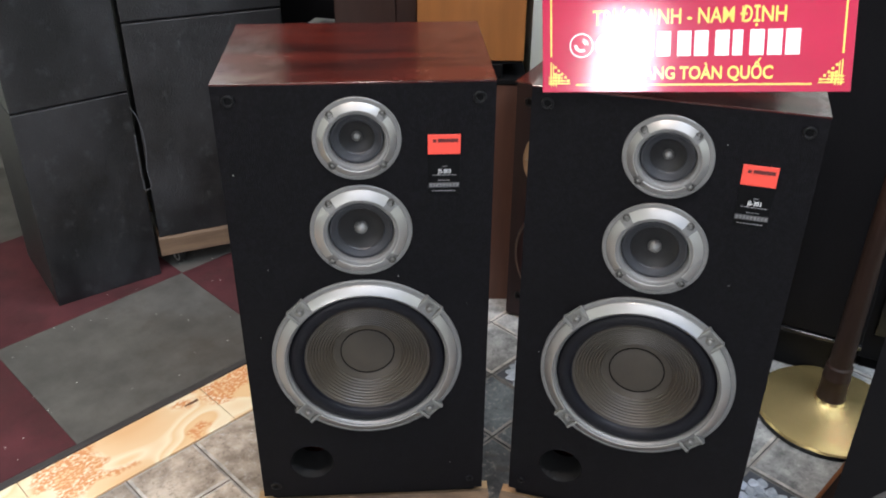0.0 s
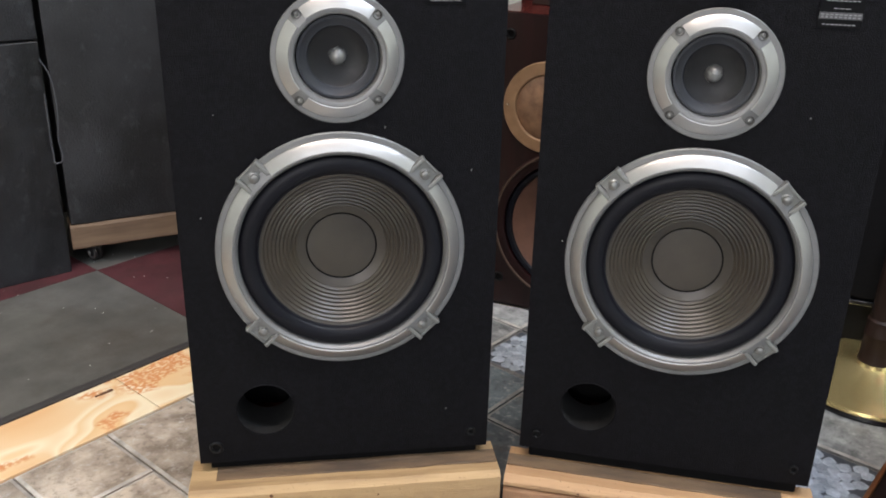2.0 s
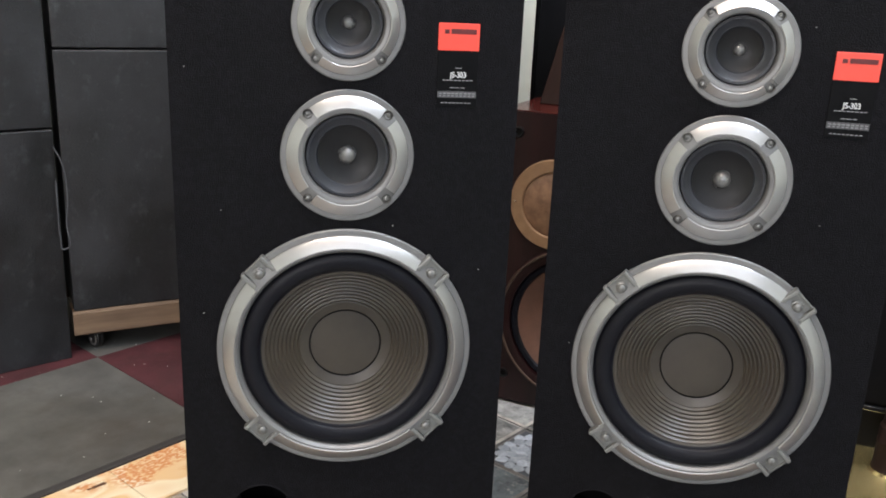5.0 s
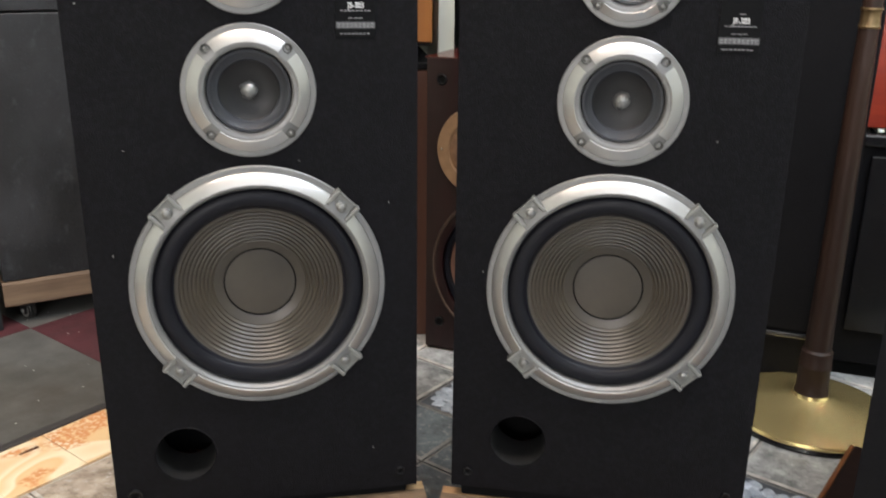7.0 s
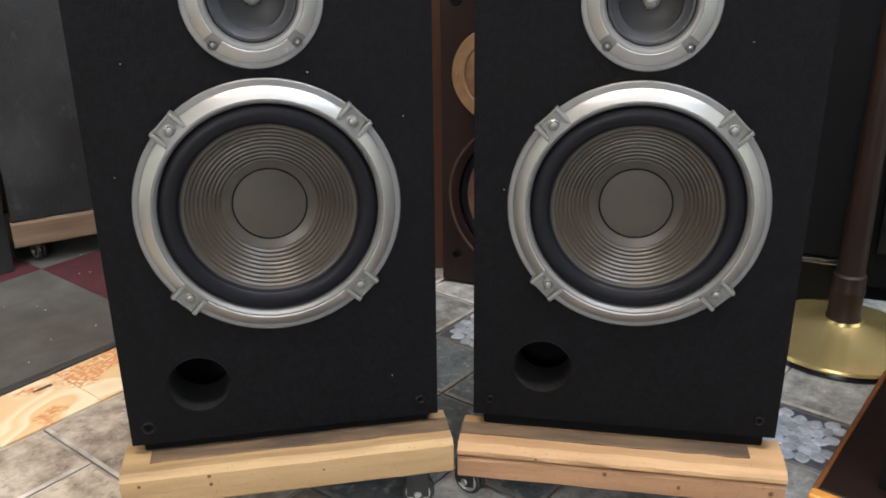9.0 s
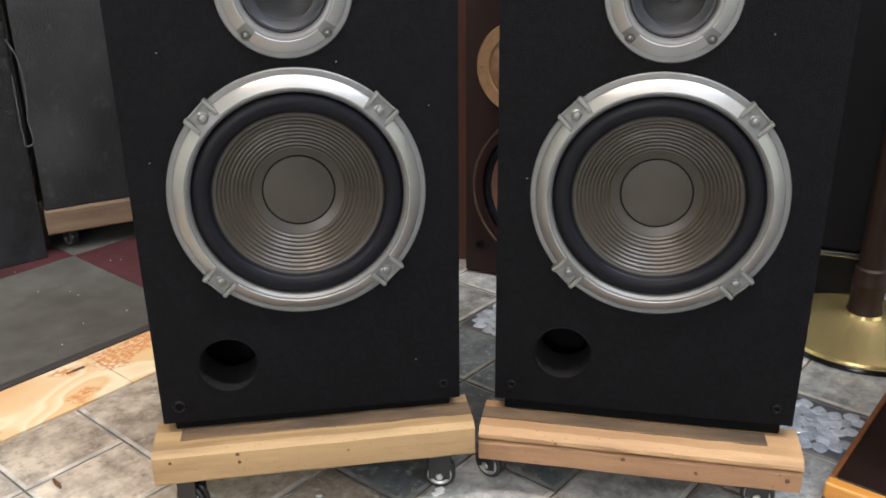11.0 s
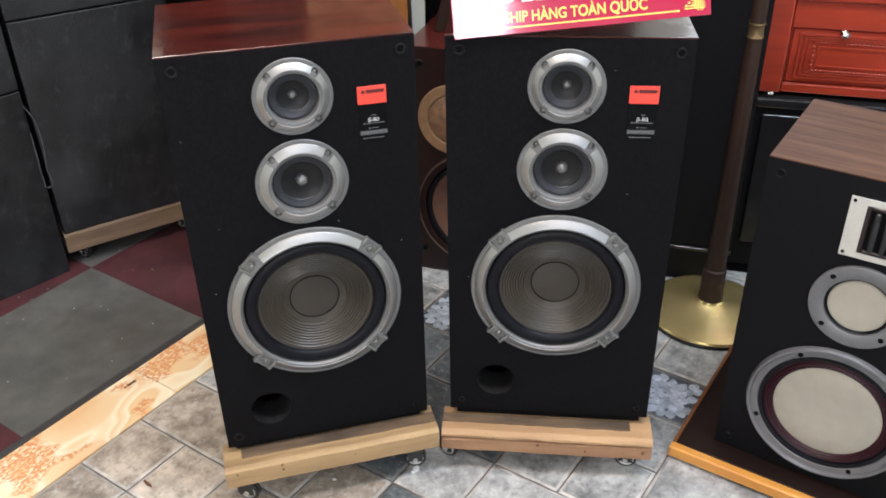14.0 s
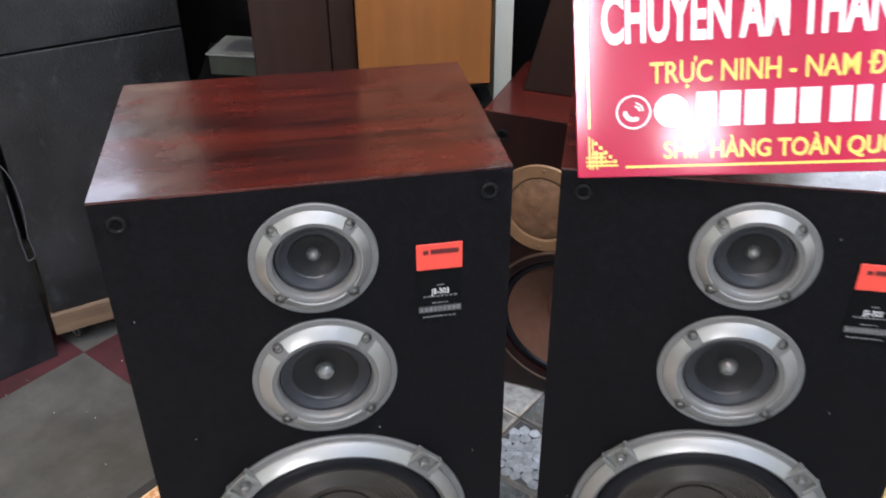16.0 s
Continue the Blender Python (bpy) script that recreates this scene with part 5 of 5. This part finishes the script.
# crumbs on the floor: a dry leaf, paper scraps
LEAF_AT = pose(-0.479, 1.149, 0.0006, 0, 0, -52)
SCRAP_AT = (pose(0.038, 1.068, 0.0006, 0, 0, 25), pose(-0.119, 1.077, 0.0006, 0, 0, -40) @ Matrix.Scale(0.45, 4))
bm = B()
for a, b, w in ((0.0, 0.010, 0.004), (0.008, 0.019, 0.006), (0.017, 0.026, 0.003)):
    box(bm, a, b, -w / 2, w / 2, 0.0, 0.004, 0.0012, 1)
solo("dry_leaf", bm, KNOT, "small curled dark dry leaf on the floor tiles", "leaf", at=LEAF_AT)
for m in SCRAP_AT:
    bm = B()
    box(bm, -0.009, 0.007, -0.004, 0.004, 0.0, 0.0016, 0.0005, 1)
    box(bm, -0.002, 0.010, -0.001, 0.008, 0.0012, 0.0030, 0.0005, 1)
    solo("paper_scrap", bm, SIGN_WHITE, "tiny torn white paper scrap on the floor tiles", "scrap", group="paper scraps", at=m)

# printed stone tiles: stones on a grid, single, double and square blocks
MU, MV, U_ORG = 0.1486, 0.1375, 0.587
used = {}
fixed = [(0, -1, 1, 1, "w"), (0, -2, 1, 1, "w"), (-1, -1, 1, 1, "w"), (-1, -2, 1, 1, "w"), (-2, -1, 1, 1, "w"), (-2, -2, 2, 1, "w"), (4, -7, 1, 1, "p"), (4, -3, 1, 1, "p"), (5, -7, 1, 1, "s"), (3, -7, 1, 1, "s"), (3, -3, 1, 1, "d"), (4, -2, 1, 1, "s"), (4, -4, 1, 1, "s"), (3, -4, 1, 1, "d"), (2, -3, 1, 1, "d"), (2, -5, 1, 2, "d"), (1, -4, 1, 1, "d"), (3, -5, 1, 1, "d")]
fixed[0] = (0, -2, 1, 2, "w")
fixed.pop(1)
stones = []
for i, j, a, b, kind in fixed:
    cells = [(i + p, j + q) for p in range(a) for q in range(b)]
    if any(c in used for c in cells):
        continue
    for c in cells:
        used[c] = 1
    stones.append((i, j, a, b, kind))
rnd = random.Random(4)
for i in range(-18, 28):
    for j in range(-1, -36, -1):
        if (i, j) in used:
            continue
        options = [(1, 1), (1, 1), (2, 1), (1, 2), (2, 2)]
        rnd.shuffle(options)
        for a, b in options:
            cells = [(i + p, j - q) for p in range(a) for q in range(b)]
            if not any(c in used for c in cells):
                break
        else:
            a = b = 1
            cells = [(i, j)]
        for c in cells:
            used[c] = 1
        near = j > -5 and i < 1
        front = -9 < j < -3 and -2 < i < 3
        kind = "w" if near else rnd.choice(("sssd" if front else "sssdp") if a * b == 1 else ("sssd" if front else "sssd"))
        if -2 < i < 4 and -10 < j < -4:
            kind = "s" if (i * 7 + j * 3) % 3 else "d"
        stones.append((i, j - b + 1, a, b, kind))
outer_floor = B()
for i, j, a, b, kind in stones:
    u0, u1 = U_ORG + i * MU, U_ORG + (i + a) * MU
    v0, v1 = V_NEAR - 0.001 + j * MV, V_NEAR - 0.001 + (j + b) * MV
    g = 0.0016
    mat = {"w": STONE_WARM, "s": STONE, "d": STONE_DARK, "p": PETAL_GAP}[kind]
    x, y = (u0 - v0) * 0.7071, (u0 + v0) * 0.7071
    us, vs = (u0, u1, u1, u0), (v0, v0, v1, v1)
    if not all(X0 < (p - q) * 0.7071 < X1 and Y0 < (p + q) * 0.7071 < Y1 for p, q in zip(us, vs)):
        continue
    if not (-1.3 < x < 1.35 and 0.15 < y < 2.4):
        # far from the camera's ground: joined
        f = [outer_floor.verts.new((p, q, -0.001)) for p, q in ((u0 + g, v0 + g), (u1 - g, v0 + g), (u1 - g, v1 - g), (u0 + g, v1 - g))]
        k = [outer_floor.verts.new((v.co.x, v.co.y, -0.006)) for v in f]
        outer_floor.faces.new(f)
        for e in range(4):
            outer_floor.faces.new((k[e], k[(e + 1) % 4], f[(e + 1) % 4], f[e]))
        continue
    st = slab("stone_tile", u0 + g, u1 - g, v0 + g, v1 - g, -0.006, 0.0 if kind != "p" else -0.002, mat, floor, 0.0056, SLATE_RIM if kind in "dp" else TILE_RIM)
    if kind == "p" and -0.6 < x < 1.3 and 0.7 < y < 2.2:
        # pointed petals in rings about one flower's heart, cut off at the tile's edge
        bm = B()
        pr = random.Random(i * 31 + j)
        hu, hv = u0 + MU * pr.uniform(0.42, 0.58), v0 + MV * pr.uniform(0.42, 0.58)
        for first, last_r, number, wide in ((0.003, 0.023, 6, 0.0085), (0.020, 0.043, 10, 0.0100), (0.039, 0.062, 15, 0.0100), (0.058, 0.081, 20, 0.0100), (0.077, 0.100, 26, 0.0098)):
            off = pr.uniform(0, 1)
            for k in range(number):
                ang = 2 * math.pi * (k + off + pr.uniform(-0.15, 0.15)) / number
                r0, r1 = first + pr.uniform(-0.002, 0.002), last_r + pr.uniform(-0.003, 0.003)
                mr, half = (r0 + r1) / 2, (r1 - r0) / 2
                cu, cv = hu + mr * math.cos(ang), hv + mr * math.sin(ang)
                if not (u0 + 0.012 < cu < u1 - 0.012 and v0 + 0.012 < cv < v1 - 0.012):
                    continue
                lift = 0.0004 * (k % 3)
                ring, inner = [], []
                for s2 in range(12):
                    q2 = 2 * math.pi * s2 / 12
                    e, f2 = half * 1.18 * math.cos(q2), wide * 1.16 * math.sin(q2) * (0.55 + 0.45 * abs(math.sin(q2))) * (1.0 - 0.25 * math.cos(q2))
                    du, dv = e * math.cos(ang) - f2 * math.sin(ang), e * math.sin(ang) + f2 * math.cos(ang)
                    pu, pv = min(max(cu + du, u0 + 0.005), u1 - 0.005), min(max(cv + dv, v0 + 0.005), v1 - 0.005)
                    ring.append(bm.verts.new((pu, pv, -0.0019 + lift)))
                    inner.append(bm.verts.new((cu + 0.75 * (pu - cu), cv + 0.75 * (pv - cv), 0.0000 + lift)))
                for s2 in range(12):
                    bm.faces.new((ring[s2], ring[(s2 + 1) % 12], inner[(s2 + 1) % 12], inner[s2]))
                bm.faces.new(inner)
        part("petals", bm, PETAL, st, "pale flower-shaped pebbles", False)["kind"] = "stuff"
part("outer_tiles", outer_floor, STONE, floor, "more of the same stone tiles", False, RU)["kind"] = "stuff"
